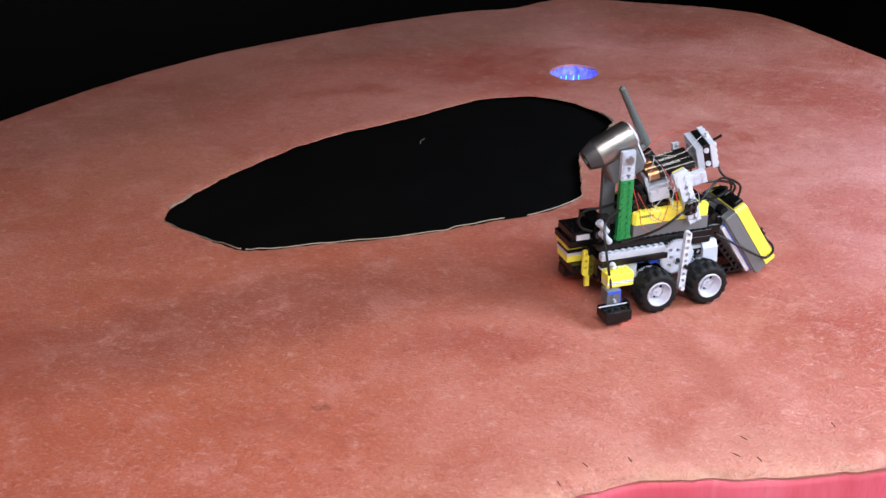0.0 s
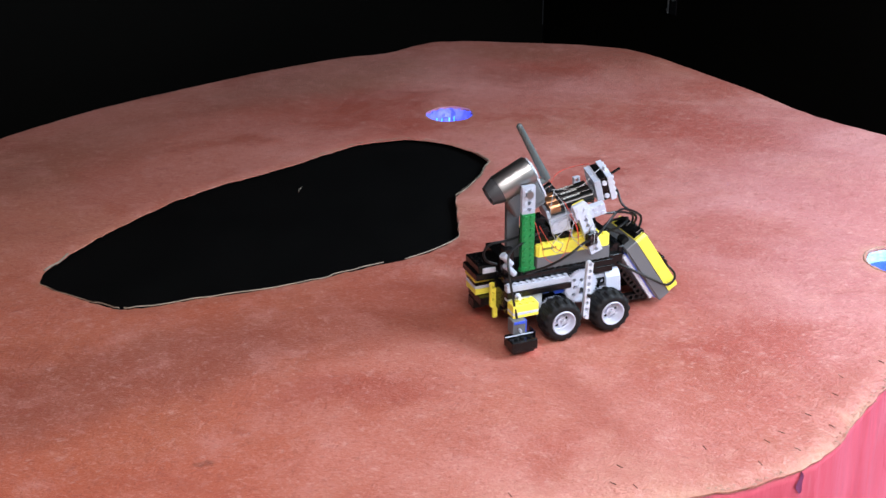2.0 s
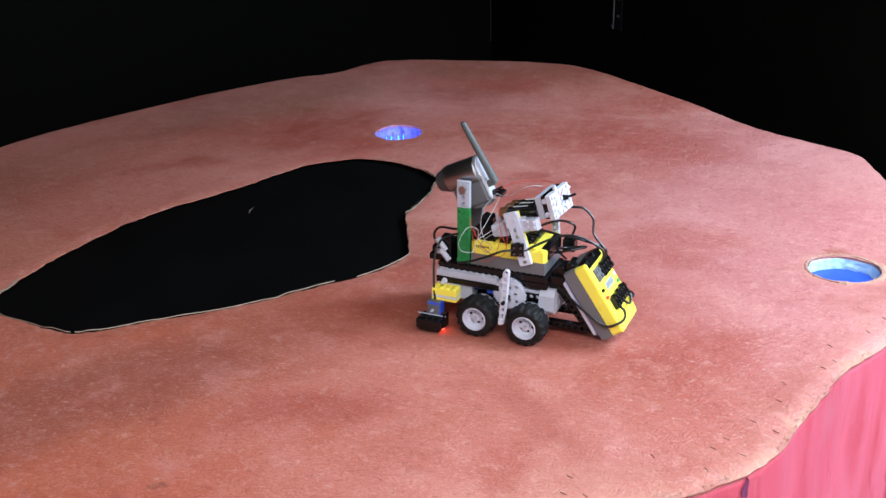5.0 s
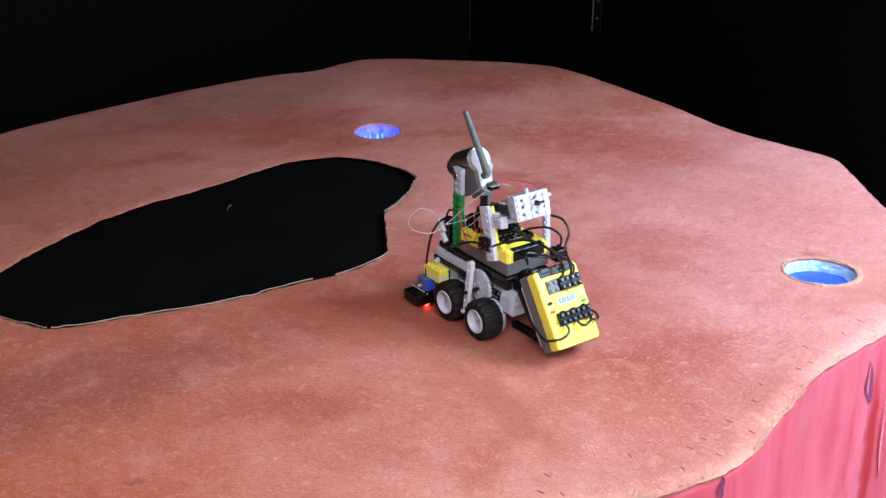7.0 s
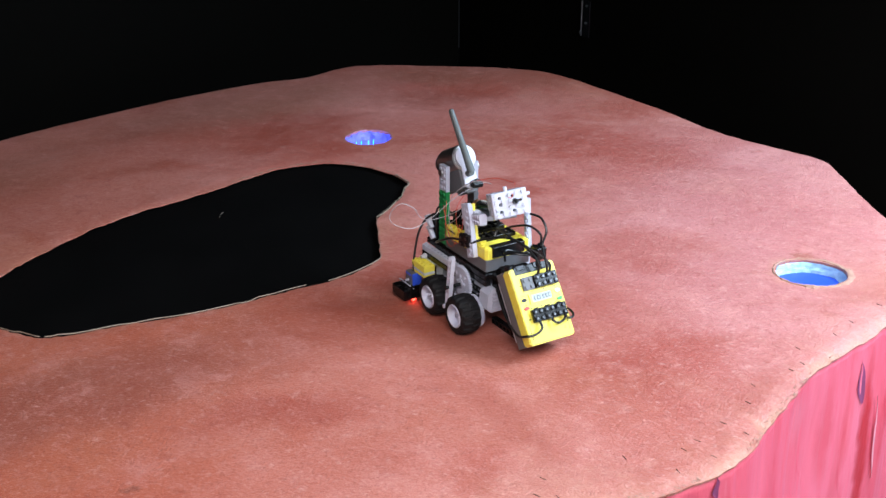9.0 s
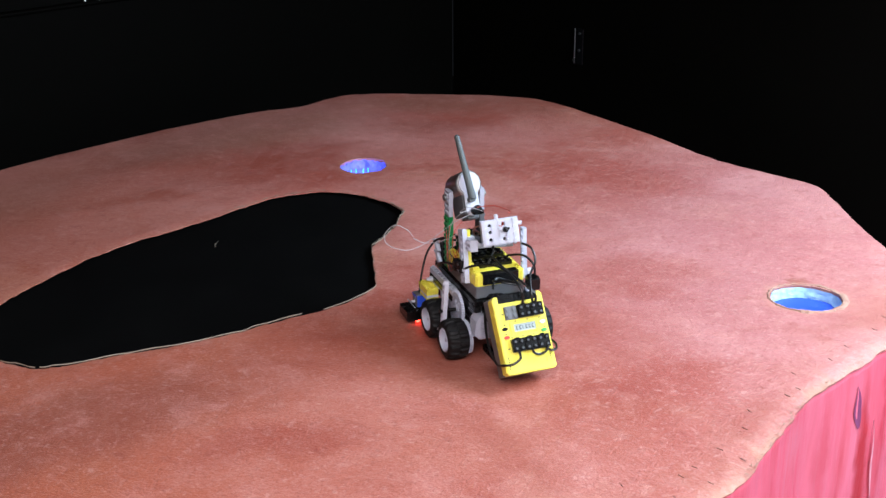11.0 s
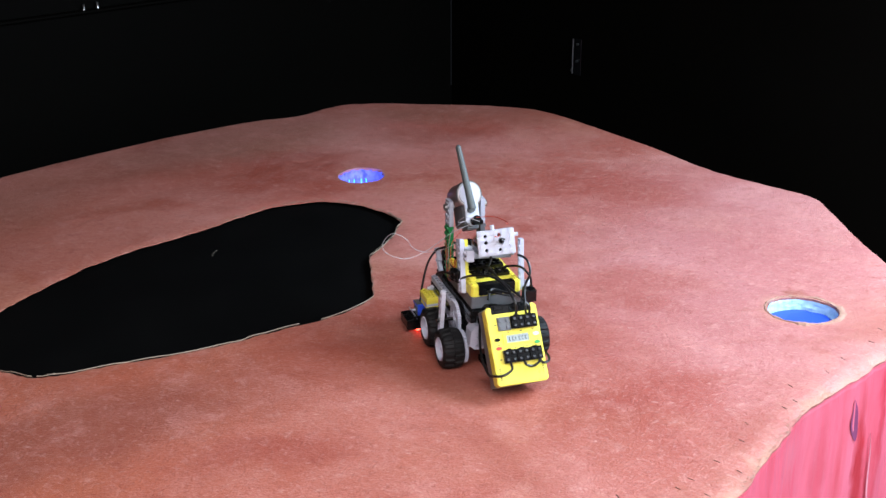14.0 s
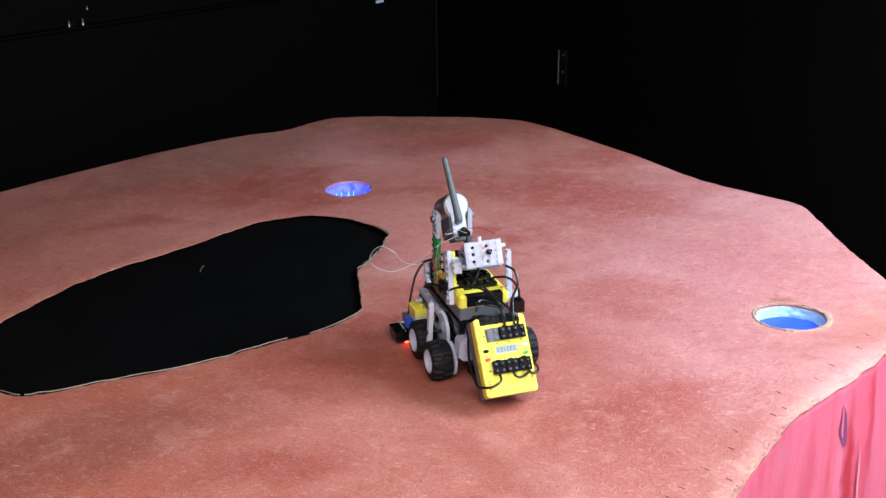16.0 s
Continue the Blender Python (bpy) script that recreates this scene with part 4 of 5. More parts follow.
            part("rib", bm, GREY, motor)
    brick("gearbox", GREY, root, 46, 62, 12, 30, 34, 54, False, "light grey gear housing")
    brick("blue_brick", BLUE, root, 12, 28, 14, 27, 46, 54, True, "blue brick between the beams")
    brick("blue_plate", BLUE, root, 36, 50, 14, 28, 50, 53.2, False)

    # --- light sensor beside the front wheel
    bm = bmesh.new()
    box(bm, 71, 103, 50, 73, 6, 19, 0.8)
    box(bm, 74, 100, 52, 71, 3.0, 6.2, 0.6)
    box(bm, 69.5, 71.2, 49, 64, 6, 24, 0.5)
    studs(bm, 3, 2, Matrix.Translation((75, 53.5, 19)))
    part("sensor_shoe", bm, BLACK, root, "black sensor block close over the ground")
    bm = bmesh.new()
    box(bm, 79, 95, 42, 57, 19.5, 37, 0.6)
    cyl(bm, (87, 57, 31), (87, 58, 31), 2.2, n=12)
    housing = part("light_sensor", bm, MGREY, root, "grey sensor housing with blue sides")
    bm = bmesh.new()
    box(bm, 77.5, 79.2, 42.5, 56.5, 20, 36.5, 0.4)
    box(bm, 80, 94, 56.9, 57.7, 33, 36.5, 0.3)
    part("sensor_side", bm, BLUE, housing, "blue plastic side")
    bm = bmesh.new()
    cyl(bm, (75.5, 58, 5.4), (72.4, 57, 2.8), 3.4, 2.6, 12)
    part("diode", bm, LED_RED, housing, "glowing red diode")
    bm = bmesh.new()
    cyl(bm, (87, 40, 26), (87, 62, 26), 1.6, n=8)
    cyl(bm, (69, 60, 21), (106, 60, 21), 0.8, n=8)
    part("cross_axle", bm, GREY, root)
    brick("yellow_brick", YELLOW, root, 59.5, 91.5, 33.5, 49.5, 43.5, 52, True, "yellow brick with studs")
    brick("pale_plate", WHITE, root, 59.5, 91.5, 33.5, 49.5, 40, 43.3, False)
    brick("yellow_plate", YELLOW, root, 59.5, 91.5, 33.5, 49.5, 36.5, 39.8, False)

    # --- front bumper with the second sensor
    bm = bmesh.new()
    box(bm, 88, 116, -42, 0, 66, 74, 0.6)
    box(bm, 88, 113, -40, -2, 74.2, 84, 0.6)
    box(bm, 92, 108, -44, -6, 30, 40, 0.6)
    box(bm, 82, 94, -44, 4, 56, 66, 0.5)
    studs(bm, 3, 4, Matrix.Translation((89, -38, 84)))
    part("bumper", bm, BLACK, root, "black bumper plates")
    brick("bumper_tile", WHITE, root, 92, 108, -1.9, 0.8, 75, 81, False, "white tile on the bumper")
    brick("bumper_brick", YELLOW, root, 92, 112, -44, -14, 57, 64, False, "yellow brick of the bumper")
    brick("bumper_brick", YELLOW, root, 92, 111, -43, -15, 40.5, 48, False, "yellow brick of the bumper")
    brick("bumper_plate", WHITE, root, 92, 111.5, -43, -15, 48.3, 52, False)
    brick("bumper_spacer", BLACK, root, 92, 111, -43, -15, 52.2, 56.8, False)
    bm = bmesh.new()
    box(bm, 93, 109, -42, -26, 17, 30, 0.6)
    far = part("front_sensor", bm, BLACK, root, "black sensor under the bumper")
    bm = bmesh.new()
    cyl(bm, (103, -34, 17), (103, -34, 14.6), 2.6, 1.8, 12)
    part("diode", bm, LED_RED, far, "glowing red diode")
    bm = bmesh.new()
    plate(bm, [(0, 0), (13, 0), (13, 30), (9.5, 32), (9.5, 45), (4, 45), (4, 32), (0, 30)], [circle(3.6, 5, 1.7), circle(9.4, 5, 1.7), circle(3.6, 13, 1.7), circle(9.4, 13, 1.7), circle(3.6, 21, 1.7), circle(9.4, 21, 1.7)],
          0, 4, Matrix.Translation((86, -2, 61)) @ pose(0, 0, 0, -90, 0, 0))
    part("bumper_panel", bm, YELLOW, root, "yellow upright plate with holes")
    bm = bmesh.new()
    for z, x in ((86, 84), (99, 88)):
        cyl(bm, (x - 5, 24, z - 6), (x + 5, 24, z + 6), 3.6, n=12)
        cyl(bm, (x + 4, 24, z + 5), (x + 6, 24, z + 8), 4.4, n=12)
    part("link_pins", bm, GREY, root, "light grey axle pins")
    bm = bmesh.new()
    box(bm, 78, 90, 10, 20, 78, 110, 0.6)
    box(bm, 70, 88, -40, 4, 78, 94, 0.6)
    part("front_block", bm, BLACK, root, "black bricks behind the bumper")

    # --- level computer brick, on the deck
    flat = Matrix(((0, -1, 0, 50.5), (-1, 0, 0, 23.5), (0, 0, 1, 109.5), (0, 0, 0, 1)))
    deck = computer_brick(root, "deck_computer", flat @ Matrix.Identity(4), 95, "yellow computer brick lying on the frame")
    # an open end towards the back
    bm = bmesh.new()
    box(bm, -46.4, -36, -32, 14.5, 96.5, 110.4, 0.5)
    part("end_window", bm, BLACK, deck, "black window in the end")
    for i in range(7):
        bm = bmesh.new()
        box(bm, 44 - 2.6 * i, 42.3 - 2.6 * i, 23.3, 23.75, 103.5, 106, 0)
        part("printed_mark", bm, INK, deck)
    for x, y in ((22, -16), (22, 0), (22, -32), (1, -34), (1, -17), (1, -1), (-25, -33), (-25, -16.5), (-25, 0)):
        connector(deck, Matrix.Translation((x, y, 109.5)))
    brick("stacked_connector", BLACK, deck, 30, 46, -14, 2, 117.7, 134)
    brick("stacked_connector", BLACK, deck, 32, 48, -2, 14, 109.5, 126)
    brick("rail_plate", YELLOW, deck, -28, 2, 12, 21, 109.5, 113)
    for y in (15.5, -39.5):
        bm = bmesh.new()
        studs(bm, 11, 1, Matrix.Translation((-42, y, 109.5)))
        part("rail_studs", bm, YELLOW, deck)

    # --- uprights for the camera
    for side in (0, 1):
        y = 18 if side == 0 else -24
        s = 1 if side == 0 else -1
        face = Matrix.Translation((53, y + 3.2 * s, 78.7)) @ (pose(0, 0, 0, 90, 0, 0) @ pose(0, 0, 0, 0, 180, 0) @ Matrix.Translation((-16, 0, 0)) if s > 0 else pose(0, 0, 0, 90, 0, 0))
        bm = bmesh.new()
        box(bm, 53, 69, y - 3.2, y + 3.2, 78.7, 150.6, 0.4)
        studs(bm, 2, 9, face)
        box(bm, 51, 70, y - 3.4, y + 3.4, 78.2, 83, 0.4)
        part("upright", bm, GREEN if side == 0 else MGREY, root, "green studded upright plate" if side == 0 else "grey studded upright plate")
        bm = bmesh.new()
        outer = [(53, 150.8), (69, 150.8), (69, 184), (53, 184)]
        plate(bm, outer, [circle(61, 155.5, 2.3), circle(61, 163.5, 2.5), circle(61, 175, 2.5)], -2.8, 2.8, Matrix.Translation((0, y, 0)) @ pose(0, 0, 0, 90, 0, 0))
        studs(bm, 2, 4, face @ Matrix.Translation((0, 72.5, -0.9)))
        part("upright_head", bm, GREY, root, "light grey plate with pin holes")
        bm = bmesh.new()
        cyl(bm, (61, y - 6 * s, 175), (61, y + 6 * s, 175), 2.4, n=12)
        cyl(bm, (61, y + 3 * s, 175), (61, y + 7 * s, 175), 4.4, n=14)
        part("pivot", bm, STEEL, root, "steel pivot bolt")

    # --- the small camera
    axis, down = Vector((0.9, 0, -0.44)).normalized(), Vector((-0.44, 0, -0.9)).normalized()
    front = Vector((88.5, -4, 175))
    back = front - 44 * axis
    side_dir = down.cross(axis)
    frame_m = Matrix((down, side_dir, axis)).transposed().to_4x4()
    body_m = Matrix.Translation(back) @ frame_m
    bm = bmesh.new()
    lathe(bm, [(0, 0), (15.5, 0), (17, 1.5), (17, 42), (16, 44), (0, 44)], 40, body_m)
    body = part("camera_body", bm, SILVER, root, "brushed steel camera barrel")
    bm = bmesh.new()
    lathe(bm, [(16.2, 43.6), (15.8, 46), (12.4, 55), (11.6, 57.5), (9.6, 57.5), (8.2, 52), (5, 50.5), (0, 50.5)], 36, body_m)
    part("lens_ring", bm, LENS_RING, body, "dark grey lens ring")
    bm = bmesh.new()
    lathe(bm, [(5, 51.2), (3.4, 52.6), (0, 53.2)], 24, body_m)
    part("lens", bm, CELL, body, "dark glass lens")
    bm = bmesh.new()
    outer = [(-13.8 * math.cos(a), 13.8 * math.sin(a)) for a in [radians(-140 + 14 * i) for i in range(21)]]
    outer += [(32 + 9.2 * math.cos(a), 9.2 * math.sin(a)) for a in [radians(80 - 16 * i) for i in range(11)]]
    outer = [(x, y) for x, y in outer]
    plate(bm, outer, [], -2.6, -0.4, body_m)
    part("back_plate", bm, WHITE, body, "white keyhole-shaped back plate")
    bm = bmesh.new()
    box(bm, 11, 40, -11, 11, 1, 42, 2.0, body_m)
    box(bm, 38, 45, -8, 8, 2, 26, 1.5, body_m)
    part("camera_foot", bm, MGREY, body, "grey plastic camera foot")
    bm = bmesh.new()
    lo, hi = Vector((29, -1.6, 181)), Vector((67.3, 4.6, 251))
    cyl(bm, lo, lo.lerp(hi, 0.14), 5.0, 5.0, 16)
    cyl(bm, lo.lerp(hi, 0.13), hi, 4.7, 3.5, 16)
    cyl(bm, hi, hi + (hi - lo).normalized() * 2.2, 3.5, 1.8, 16)
    cyl(bm, lo, lo + 9 * axis, 4.2, 4.2, 14)
    part("antenna", bm, ANT, body, "dark grey rubber antenna")
    bm = bmesh.new()
    cyl(bm, Vector((24, -5, 168)) + 8 * axis, Vector((24, -5, 168)) - 4 * axis, 4.6, 5.4, 14)
    box(bm, 18, 27, -13, 2, 163, 169, 1.2)
    part("plug", bm, BLACK, body, "black power plug")

    # --- battery pack, tilted back
    tray_m = Matrix.Translation((12, MID - 10, 122)) @ pose(0, 0, 0, 0, 0, -11) @ pose(0, 0, 0, 0, 15.2, 0) @ pose(0, 0, 0, 0, 0, 180)
    bm = bmesh.new()
    box(bm, -8, 36, -24, 22, 2, 8, 0.5, tray_m)
    for y in (-26, 21):
        box(bm, -8, 50 if y < 0 else 44, y, y + 4, 6, 11, 0.5, tray_m)
    box(bm, -8, -4.5, -21, 21, 7, 20, 0.5, tray_m)
    for i in range(5):
        cyl(bm, (2 + 8 * i, -24, 4.5), (2 + 8 * i, -25.2, 4.5), 2.2, n=12, m=tray_m)
    pack = part("battery_tray", bm, GREY, root, "light grey battery tray of bricks")
    for x0, x1, y0, z0, z1 in ((-9, 14, -33, -5, 9), (18, 58, -36, 1, 15)):
        wall = bmesh.new()
        box(wall, x0, x1, y0, -26.2, z0, z1, 0.5, tray_m)
        for i in range(int((x1 - x0) / 8)):
            for k in range(2):
                cyl(wall, (x0 + 4 + 8 * i, y0, z0 + 3.6 + 7 * k), (x0 + 4 + 8 * i, y0 - 1.7, z0 + 3.6 + 7 * k), 2.4, n=12, m=tray_m)
        part("side_brick", wall, RIM, pack, "light grey brick with studs on its side")
    brick("white_tile", WHITE, pack, 20, 40, -35, -26.4, 15.1, 17.6, False, "white tile along the tray", tray_m)
    for i in range(3):
        y = -14 + 14 * i
        bm = bmesh.new()
        cyl(bm, (10, y, 19), (51, y, 19), 7.0, n=22, m=tray_m)
        cell = part("battery", bm, CELL, pack, "black and copper battery")
        bm = bmesh.new()
        lathe(bm, [(0, 0), (6.8, 0), (7.05, 1), (7.05, 12.5), (0, 12.5)], 22, tray_m @ Matrix.Translation((-2.5, y, 19)) @ pose(0, 0, 0, 0, 90, 0))
        part("battery_end", bm, COPPER, cell, "copper coloured end")
        bm = bmesh.new()
        cyl(bm, (51, y, 19), (53, y, 19), 6, 2.5, n=16, m=tray_m)
        part("battery_tip", bm, STEEL, cell, "steel end contact")
        for k in range(6):
            bm = bmesh.new()
            box(bm, 17 + 3.4 * k, 19.6 + 3.4 * k, y - 2.2, y + 0.6 + 0.8 * (k % 2), 25.85, 26.15, 0, tray_m)
            part("printed_mark", bm, PRINT, cell)
    yz = Matrix(((0, 0, 1, 0), (1, 0, 0, 0), (0, 1, 0, 0), (0, 0, 0, 1)))
    end_m = tray_m @ Matrix.Translation((9.5, -1.6, 25.8)) @ pose(0, 0, 0, 5, 0, 0)
    bm = bmesh.new()
    plate(bm, [(-20.5, -13.5), (20.5, -13.5), (20.5, 13.5), (-20.5, 13.5)], [[(-14, -9), (14, -9), (14, 7), (-14, 7)]], 45, 52.6, end_m @ yz)
    part("pack_frame", bm, GREY, pack)
    bm = bmesh.new()
    box(bm, 52.8, 60.6, -19.5, 19.5, -14.5, 14.5, 0.5, end_m)
    part("pack_spacer", bm, BLACK, pack, "black spacer beams")
    for y, z in ((-19.5, -9), (-19.5, 8), (19.5, -9), (19.5, 8)):
        bm = bmesh.new()
        s = 1 if y > 0 else -1
        cyl(bm, (56.7, y, z), (56.7, y + 2.4 * s, z), 3.4, 2.6, n=14, m=end_m)
        part("pin_head", bm, WHITE, pack, "white pin head")
    bm = bmesh.new()
    plate(bm, [(-22.2, -15.2), (22.2, -15.2), (22.2, 15.2), (-22.2, 15.2)], [circle(-12.6, 8.6, 2.2, 10), circle(-12.6, 0.6, 2.2, 10), circle(-12.6, -8.4, 2.2, 10), circle(4, 8.6, 2.2, 10), circle(4, -9.4, 2.2, 10)], 0, 6.4, end_m @ Matrix.Translation((60.8, 0, 0)) @ yz)
    face_m = end_m @ Matrix.Translation((67.2, 0, -15.2)) @ yz
    panel = part("end_panel", bm, WHITE, root, "white studded end panel")
    for i in range(5):
        for j in range(4):
            if (i, j) not in ((1, 3), (3, 2), (1, 1)):
                x, y = -17.6 + 8.8 * i, 3.6 + 7.7 * j
                bm = bmesh.new()
                cyl(bm, (x, y, -0.4), (x, y, 1.7), 2.5, n=14, m=face_m)
                part("stud", bm, WHITE, panel)
    bm = bmesh.new()
    cyl(bm, (6, 17, 0), (6, 17, 5), 3.6, 3.0, 14, face_m)
    cyl(bm, (6, 17, 4), (7, 20, 17), 1.7, 1.5, 10, face_m)
    part("toggle_switch", bm, BLACK, pack, "black toggle switch")
    bm = bmesh.new()
    for k in range(5):
        a, b = radians(150 - 60 * k), radians(150 - 60 * (k + 1))
        cyl(bm, (1.5 + 3 * math.cos(a), 24.5 + 3 * math.sin(a), 0.3), (1.5 + 3 * math.cos(b), 24.5 + 3 * math.sin(b), 0.3), 0.5, n=6, m=face_m)
    part("red_thread", bm, WIRER, pack)
    bm = bmesh.new()
    cyl(bm, (-3, 30.4, -3), (-3, 36, -3), 2.4, n=12, m=face_m)
    part("peg", bm, WHITE, pack, "white peg")
    bm = bmesh.new()
    cyl(bm, (22, 22, -3), (27, 22, -3), 2.4, n=12, m=face_m)
    part("peg", bm, WHITE, pack, "white peg")

    # --- legs of the battery pack
    for a, b in (((-3, 24.4, 149.5), (-25, 29, 88)), ((-32, -43.5, 155), (-37, -43.5, 98))):
        bm = bmesh.new()
        a, b = Vector(a), Vector(b)
        d = (b - a).normalized()
        n = Vector((0, 1, 0))
        n = (n - d * n.dot(d)).normalized()
        m = Matrix.Translation(a) @ Matrix((d, n.cross(d), n)).transposed().to_4x4()
        beam(bm, 8, m, 6 if b.y > 0 else 5, 15 if b.y > 0 else 8)
        if b.y > 0:
            box(bm, -6, 12, -10, 6, -2.5, 2.5, 0.4, m)
        if b.y > 0:
            strip = bmesh.new()
            box(strip, -5, 40, -7.4, 7.4, -7.2, -3.2, 0.4, m)
            part("leg_edge", strip, YELLOW, root, "yellow strip along the leg")
        for i in range(7):
            cyl(bm, (8 * i + 4, 2.5, 2.9), (8 * i + 4, 2.5, 4.6), 2.2, n=10, m=m)
        part("pack_leg", bm, RIM, root, "light grey studded leg of the battery pack")
    connector(root, Matrix.Translation((-20, 29, 121)) @ pose(0, 0, 0, -90, 0, 0) @ pose(0, 0, 0, 0, -18, 0))

    # --- sloping computer brick at the back
    v_dir, w_dir = Vector((-0.552, 0, -0.834)).normalized(), Vector((-0.834, 0, 0.552)).normalized()
    slope = Matrix.Translation((-92.2, 23.5, 101.2)) @ Matrix((Vector((0, -1, 0)), v_dir, w_dir)).transposed().to_4x4()
    back_brick = computer_brick(root, "back_computer", slope, 93, "yellow computer brick with buttons, display and plugs")
    bm = bmesh.new()
    box(bm, 4, 60, 10, 84, -38.5, -33.2, 0.5, slope)
    part("back_plates", bm, WHITE, back_brick, "white plates under the brick")
    bm = bmesh.new()
    box(bm, 2.5, 61.5, 8, 86, -33.4, -31.2, 0.4, slope)
    part("blue_strip", bm, BLUE, back_brick, "thin blue plate")
    connector(back_brick, slope @ Matrix.Translation((28, 13, 0)))
    connector(back_brick, slope @ Matrix.Translation((44, 13, 0)))
    bm = bmesh.new()
    box(bm, 12, 27.6, 13, 29, -0.5, 2.2, 0.4, slope)
    studs(bm, 2, 2, slope @ Matrix.Translation((12, 13, 2.2)))
    part("port", bm, DGREY, back_brick, "dark grey port")
    bm = bmesh.new()
    plate(bm, [(16, 33), (52, 33), (52, 46), (16, 46)], [[(20, 35), (48, 35), (48, 44), (20, 44)]], -0.2, 1.2, slope)
    screen = part("display_frame", bm, YELLOW, back_brick)
    bm = bmesh.new()
    box(bm, 20.1, 47.9, 35.1, 43.9, -0.4, 0.5, 0, slope)
    part("display", bm, LCD, screen, "grey display glass")
    for k, w in enumerate((1.6, 2.6, 0.7, 2.6, 2.6, 2.2)):
        bm = bmesh.new()
        box(bm, 23 + 4 * k, 23 + 4 * k + w, 37.4, 38.2, 0.4, 0.65, 0, slope)
        box(bm, 23 + 4 * k, 23.7 + 4 * k, 37.4, 41.8, 0.4, 0.65, 0, slope)
        box(bm, 23 + 4 * k, 23 + 4 * k + w, 41.0, 41.8, 0.4, 0.65, 0, slope)
        part("display_bar", bm, INK, screen)
    for u, v, mat, lab in ((8.5, 39, BLACK, "black button"), (9, 49, RED, "red button"), (57, 37, WHITE, "pale grey button"), (57, 47, GREENB, "green button")):
        bm = bmesh.new()
        plate(bm, [(x, y) for x, y in [(u + 3.6 * math.cos(a), v + 2.1 * math.sin(a)) for a in [radians(22.5 * i) for i in range(16)]]], [], -0.3, 1.4, slope)
        part("button", bm, mat, back_brick, lab)
    for i in range(3):
        connector(back_brick, slope @ Matrix.Translation((12 + 16 * i, 52, 0)))
    for u, v in ((14, 49.5), (28, 49.5), (42, 49.5), (22, 31), (38, 31), (53, 31), (8, 33.5), (8, 44.5), (57, 42.6), (8, 62), (8, 21)):
        bm = bmesh.new()
        box(bm, u, u + 2.6, v, v + 1.0, -0.1, 0.25, 0, slope)
        part("printed_mark", bm, INK, back_brick)
    for k in range(12):
        bm = bmesh.new()
        u, v = (5, 72 + 2.6 * k) if k < 6 else (58, 54.4 + 2.6 * k)
        box(bm, u, u + 1.4, v, v + 1.4, -0.1, 0.25, 0, slope)
        part("printed_mark", bm, INK, back_brick)
    bm = bmesh.new()
    box(bm, 10, 22, -2.5, 4, -8, 1.2, 0.8, slope)
    box(bm, 34, 46, -2.5, 4, -8, 1.2, 0.8, slope)
    part("top_plugs", bm, BLACK, back_brick, "black plugs at the top end")

    # --- black carrier under the sloping brick
    bm = bmesh.new()
    for y in (11, mirrored(11)):
        m = Matrix.Translation((-52, y, 72)) @ pose(0, 0, 0, 0, 128, 0) @ pose(0, 0, 0, 90, 0, 0)
        beam(bm, 10, m)
        beam(bm, 8, Matrix.Translation((-106, y, 14)) @ pose(0, 0, 0, 90, 0, 0))
    box(bm, -112, -102, -30, 13, 8, 18, 0.6)
    box(bm, -66, -48, -34, 17, 56, 78, 0.8)
    box(bm, -80, -62, -30, 14, 70, 86, 0.8)
    part("carrier", bm, BLACK, root, "black beams carrying the sloping brick")
    bm = bmesh.new()
    for x, z, r in ((-60, 84, 6), (-72, 90, 5), (-54, 80, 5)):
        lathe(bm, [(0, -6), (r, -6), (r + 0.8, -3), (r, 0), (r + 0.8, 3), (r, 6), (0, 6)], 18, Matrix.Translation((x, 6, z)) @ pose(0, 0, 0, 90, 0, 0))
    part("cable_bundle", bm, BLACK, root, "black bundle of plugs and cable")
    brick("side_connector", BLACK, root, -60, -45, -55, -41, 86, 101, True, "black connector on the far side")

    # --- cables
    on_slope = lambda *p: tuple(slope @ Vector(p))
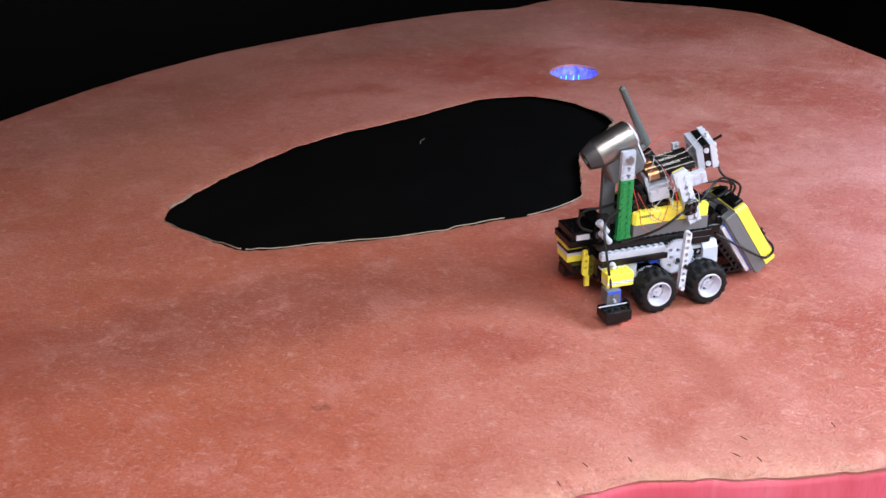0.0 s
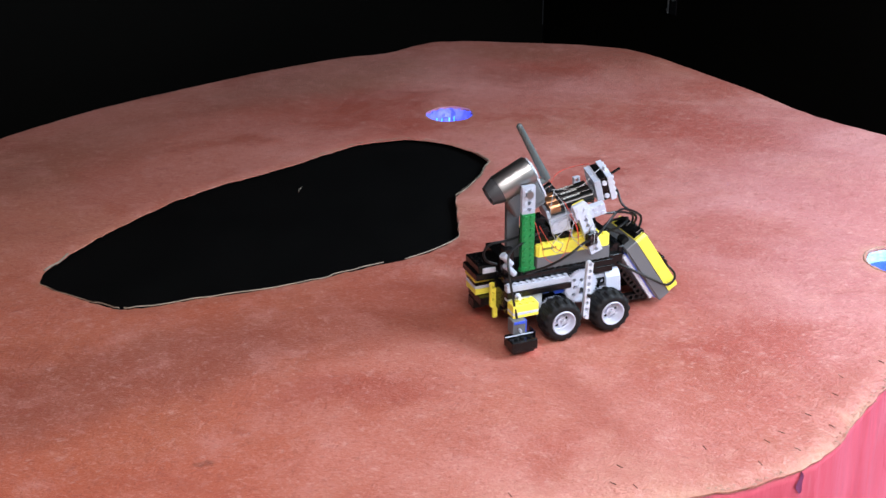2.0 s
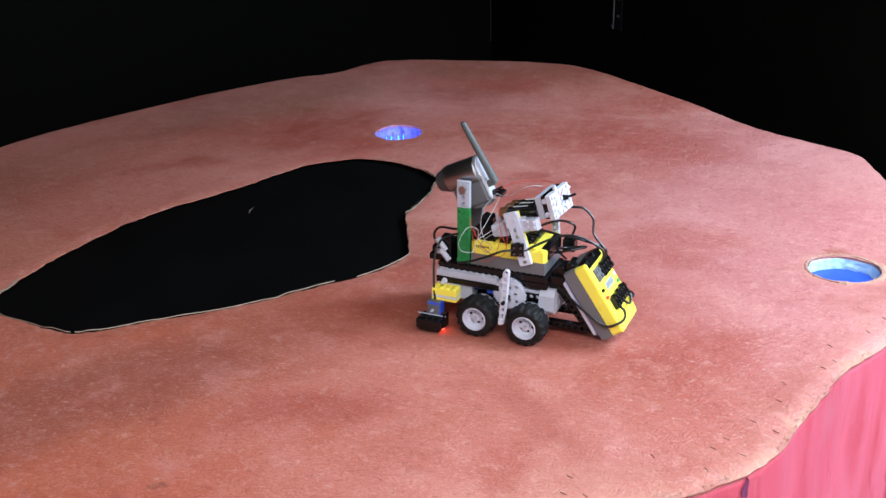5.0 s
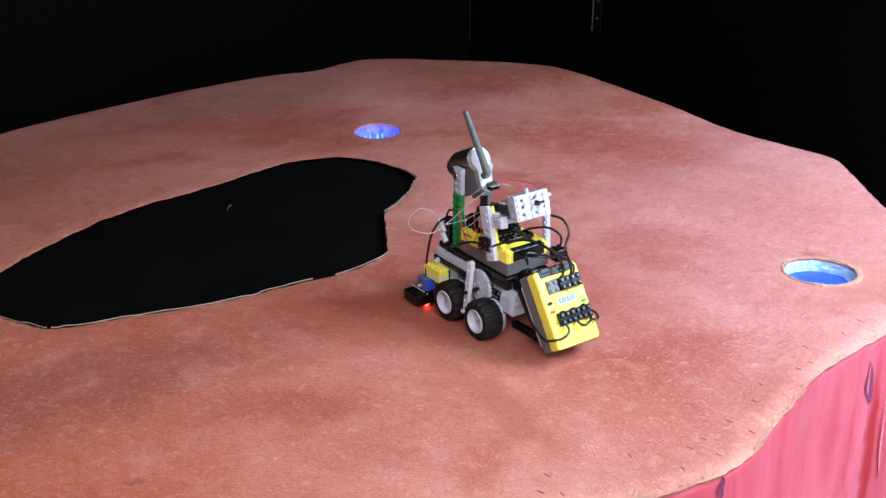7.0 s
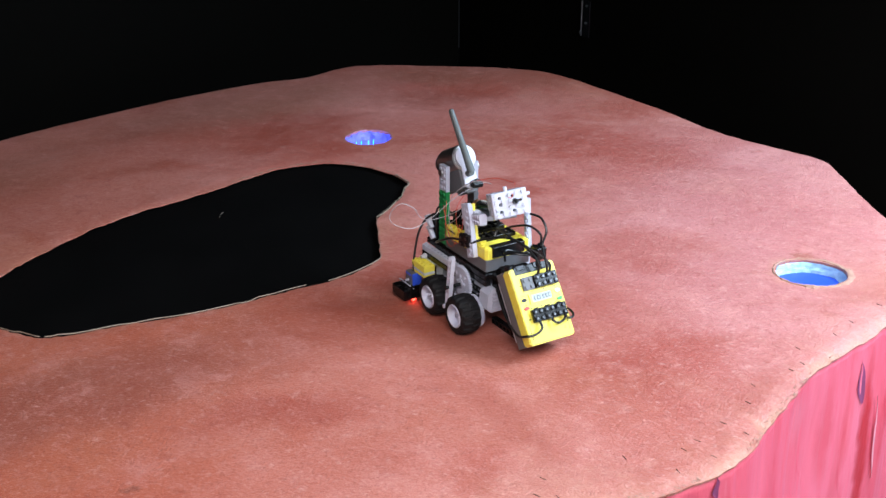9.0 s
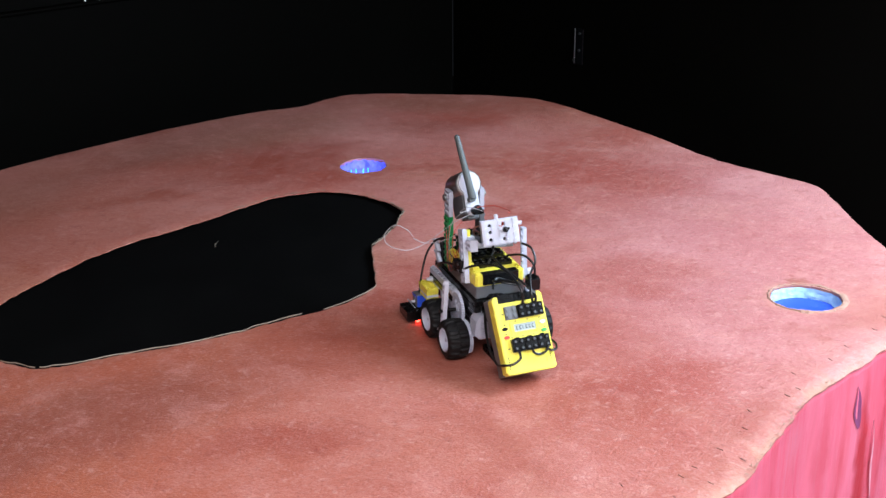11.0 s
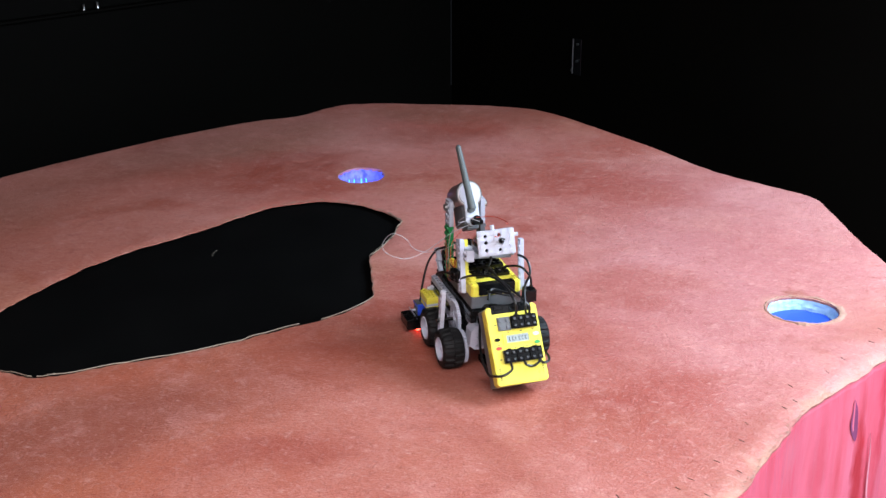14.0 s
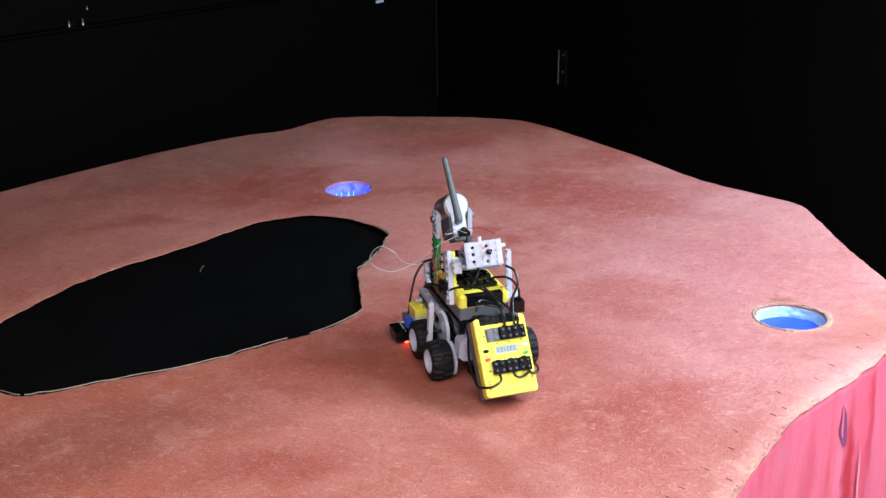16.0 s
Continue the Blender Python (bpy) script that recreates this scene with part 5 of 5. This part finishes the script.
    runs = [
        [(-48, -2, 100), (-62, 8, 108), (-76, 4, 112), (-84, -10, 110), (-74, -22, 104), (-58, -16, 102), (-52, 0, 106), (-66, 10, 100)],
        [(87, 50, 37), (90, 46, 60), (92, 38, 88), (88, 28, 106), (74, 22, 114), (40, 12, 122), (24, 2, 118)],
        [(92, 4, 86), (104, 4, 92), (108, 2, 102), (100, 2, 112), (80, 0, 112), (60, 0, 116), (34, -4, 128)],
        [(-58, -30, 150), (-72, -36, 148), (-84, -36, 136), (-88, -28, 120), on_slope(46, 4, 12), on_slope(48, 13, 5)],
        [(-14, 32, 106), (-36, 24, 120), (-60, 8, 128), (-80, -4, 124), on_slope(34, 0, 14), on_slope(35, 13, 5)],
        [(-8, 4, 117), (-30, -2, 126), (-56, -6, 122), (-76, -12, 118), on_slope(50, 2, 10), on_slope(52, 13, 5)],
        [on_slope(19, 68, 4), on_slope(18, 76, 6), on_slope(8, 81, 5), on_slope(-2, 80, -2), on_slope(-5, 76, -14), (-104, 29.5, 40), (-84, 26, 52), (-60, 18, 66)],
        [on_slope(36, 68, 4), on_slope(37, 73, 7), on_slope(44, 75, 6), on_slope(52, 72, 6), on_slope(56, 67, 6)],
        [on_slope(54, 68, 4), on_slope(58, 73, 7), on_slope(66, 71, 4), on_slope(68, 64, -2), on_slope(66, 58, -12), on_slope(62, 50, -34)],
        [(66, 27, 80), (44, 40, 91), (22, 46, 103), (2, 42, 112), (-14, 34, 112)],
        [(0, -20, 126), (-14, -12, 136), (-26, -6, 130), (-30, 2, 118)],
        [(-16, -30, 118), (-40, -40, 126), (-58, -46, 120), (-54, -50, 104)],
    ]
    for r in runs:
        bm = bmesh.new()
        tube(bm, r, 1.5, 8)
        part("cable", bm, CABLE, root, "black rubber cable")
    thin = [
        (WIRER, [(53, 20, 140), (46, 26, 112), (43, 27.5, 97), (32, 28.5, 88), (20, 28.5, 94), (14, 28, 108), (10, 27, 124)]),
        (WIREG, [(23, 8, 170), (34, 22, 154), (36, 27, 134), (30, 29, 117), (21, 30, 110), (28, 30, 101), (35, 30, 109), (29, 30, 119), (18, 28, 128), (8, 26, 140)]),
        (WIREG, [(22, -4, 166), (20, 12, 162), (20, 30, 155), (26, 58, 134), (22, 82, 128), (20, 98, 131), (26, 111, 137), (28, 115, 147), (25, 110, 158), (21, 101, 163), (16, 88, 156), (19, 78, 142), (25, 60, 132), (14, 40, 138), (2, 26, 150)]),
        (WIREG, [(24, 4, 168), (2, 26, 176), (-20, 24, 190), (-34, 10, 188)]),
        (WIRER, [(26, 0, 170), (6, -20, 177), (-20, -30, 178), (-36, -22, 182)]),
        (WIRER, [(50, 26, 136), (36, 30, 112), (18, 32, 100), (4, 33, 104), (2, 28, 126), (10, 22, 142)]),
        (WIRER, [(16, 18, 158), (12, 30, 146), (6, 34, 128), (2, 30, 114)]),
    ]
    for mat, r in thin:
        bm = bmesh.new()
        tube(bm, r, 0.4, 6)
        part("wire", bm, mat, root, "thin loose wire")
    return root, wheels


robot, robot_wheels = rover()

# seconds, place of the robot on the table, and the way that it faces
ROBOT_ROWS = [(0.0, 0.0034, 1.2920, 209.2), (0.5, 0.0106, 1.2970, 208.0), (1.0, 0.0197, 1.2998, 208.0), (1.5, 0.0328, 1.3074, 207.4), (2.0, 0.0405, 1.3108, 206.0), (2.5, 0.0397, 1.3125, 199.9), (3.0, 0.0390, 1.3183, 191.7), (3.5, 0.0393, 1.3216, 183.4), (4.0, 0.0406, 1.3258, 174.0), (4.5, 0.0413, 1.3286, 167.0),
              (5.3, 0.0437, 1.334, 153.5), (6.2, 0.0458, 1.338, 139.0), (7.0, 0.0480, 1.3404, 126.7), (7.5, 0.0505, 1.3418, 121.1), (8.0, 0.0485, 1.3450, 120.5), (8.5, 0.0432, 1.3531, 120.8),
              (9.0, 0.0359, 1.3640, 121.6), (9.2, 0.0352, 1.3645, 121.4), (10.4, 0.0375, 1.366, 114.5), (11.5, 0.0398, 1.3681, 108.6), (12.0, 0.0397, 1.369, 107.6), (16.0, 0.0397, 1.369, 107.6)]


def motions():
    walk(robot, [(t, pose(x, y, TOP + 0.0007, 0, 0, h)) for t, x, y, h in ROBOT_ROWS])
    for axle, place, side in robot_wheels:
        rows, angle, before = [], 0.0, None
        for t, x, y, h in ROBOT_ROWS:
            here = (Vector((x, y, 0)), h)
            if before:
                ahead = (here[0] - before[0]).dot(Vector((math.cos(radians(h)), math.sin(radians(h)), 0)))
                angle += math.degrees((ahead - side * radians(h - before[1]) * 0.056) / 0.0248)
            before = here
            rows.append((t, pose(place.x, place.y, place.z, 0, angle, 0)))
        walk(axle, rows)


motions()
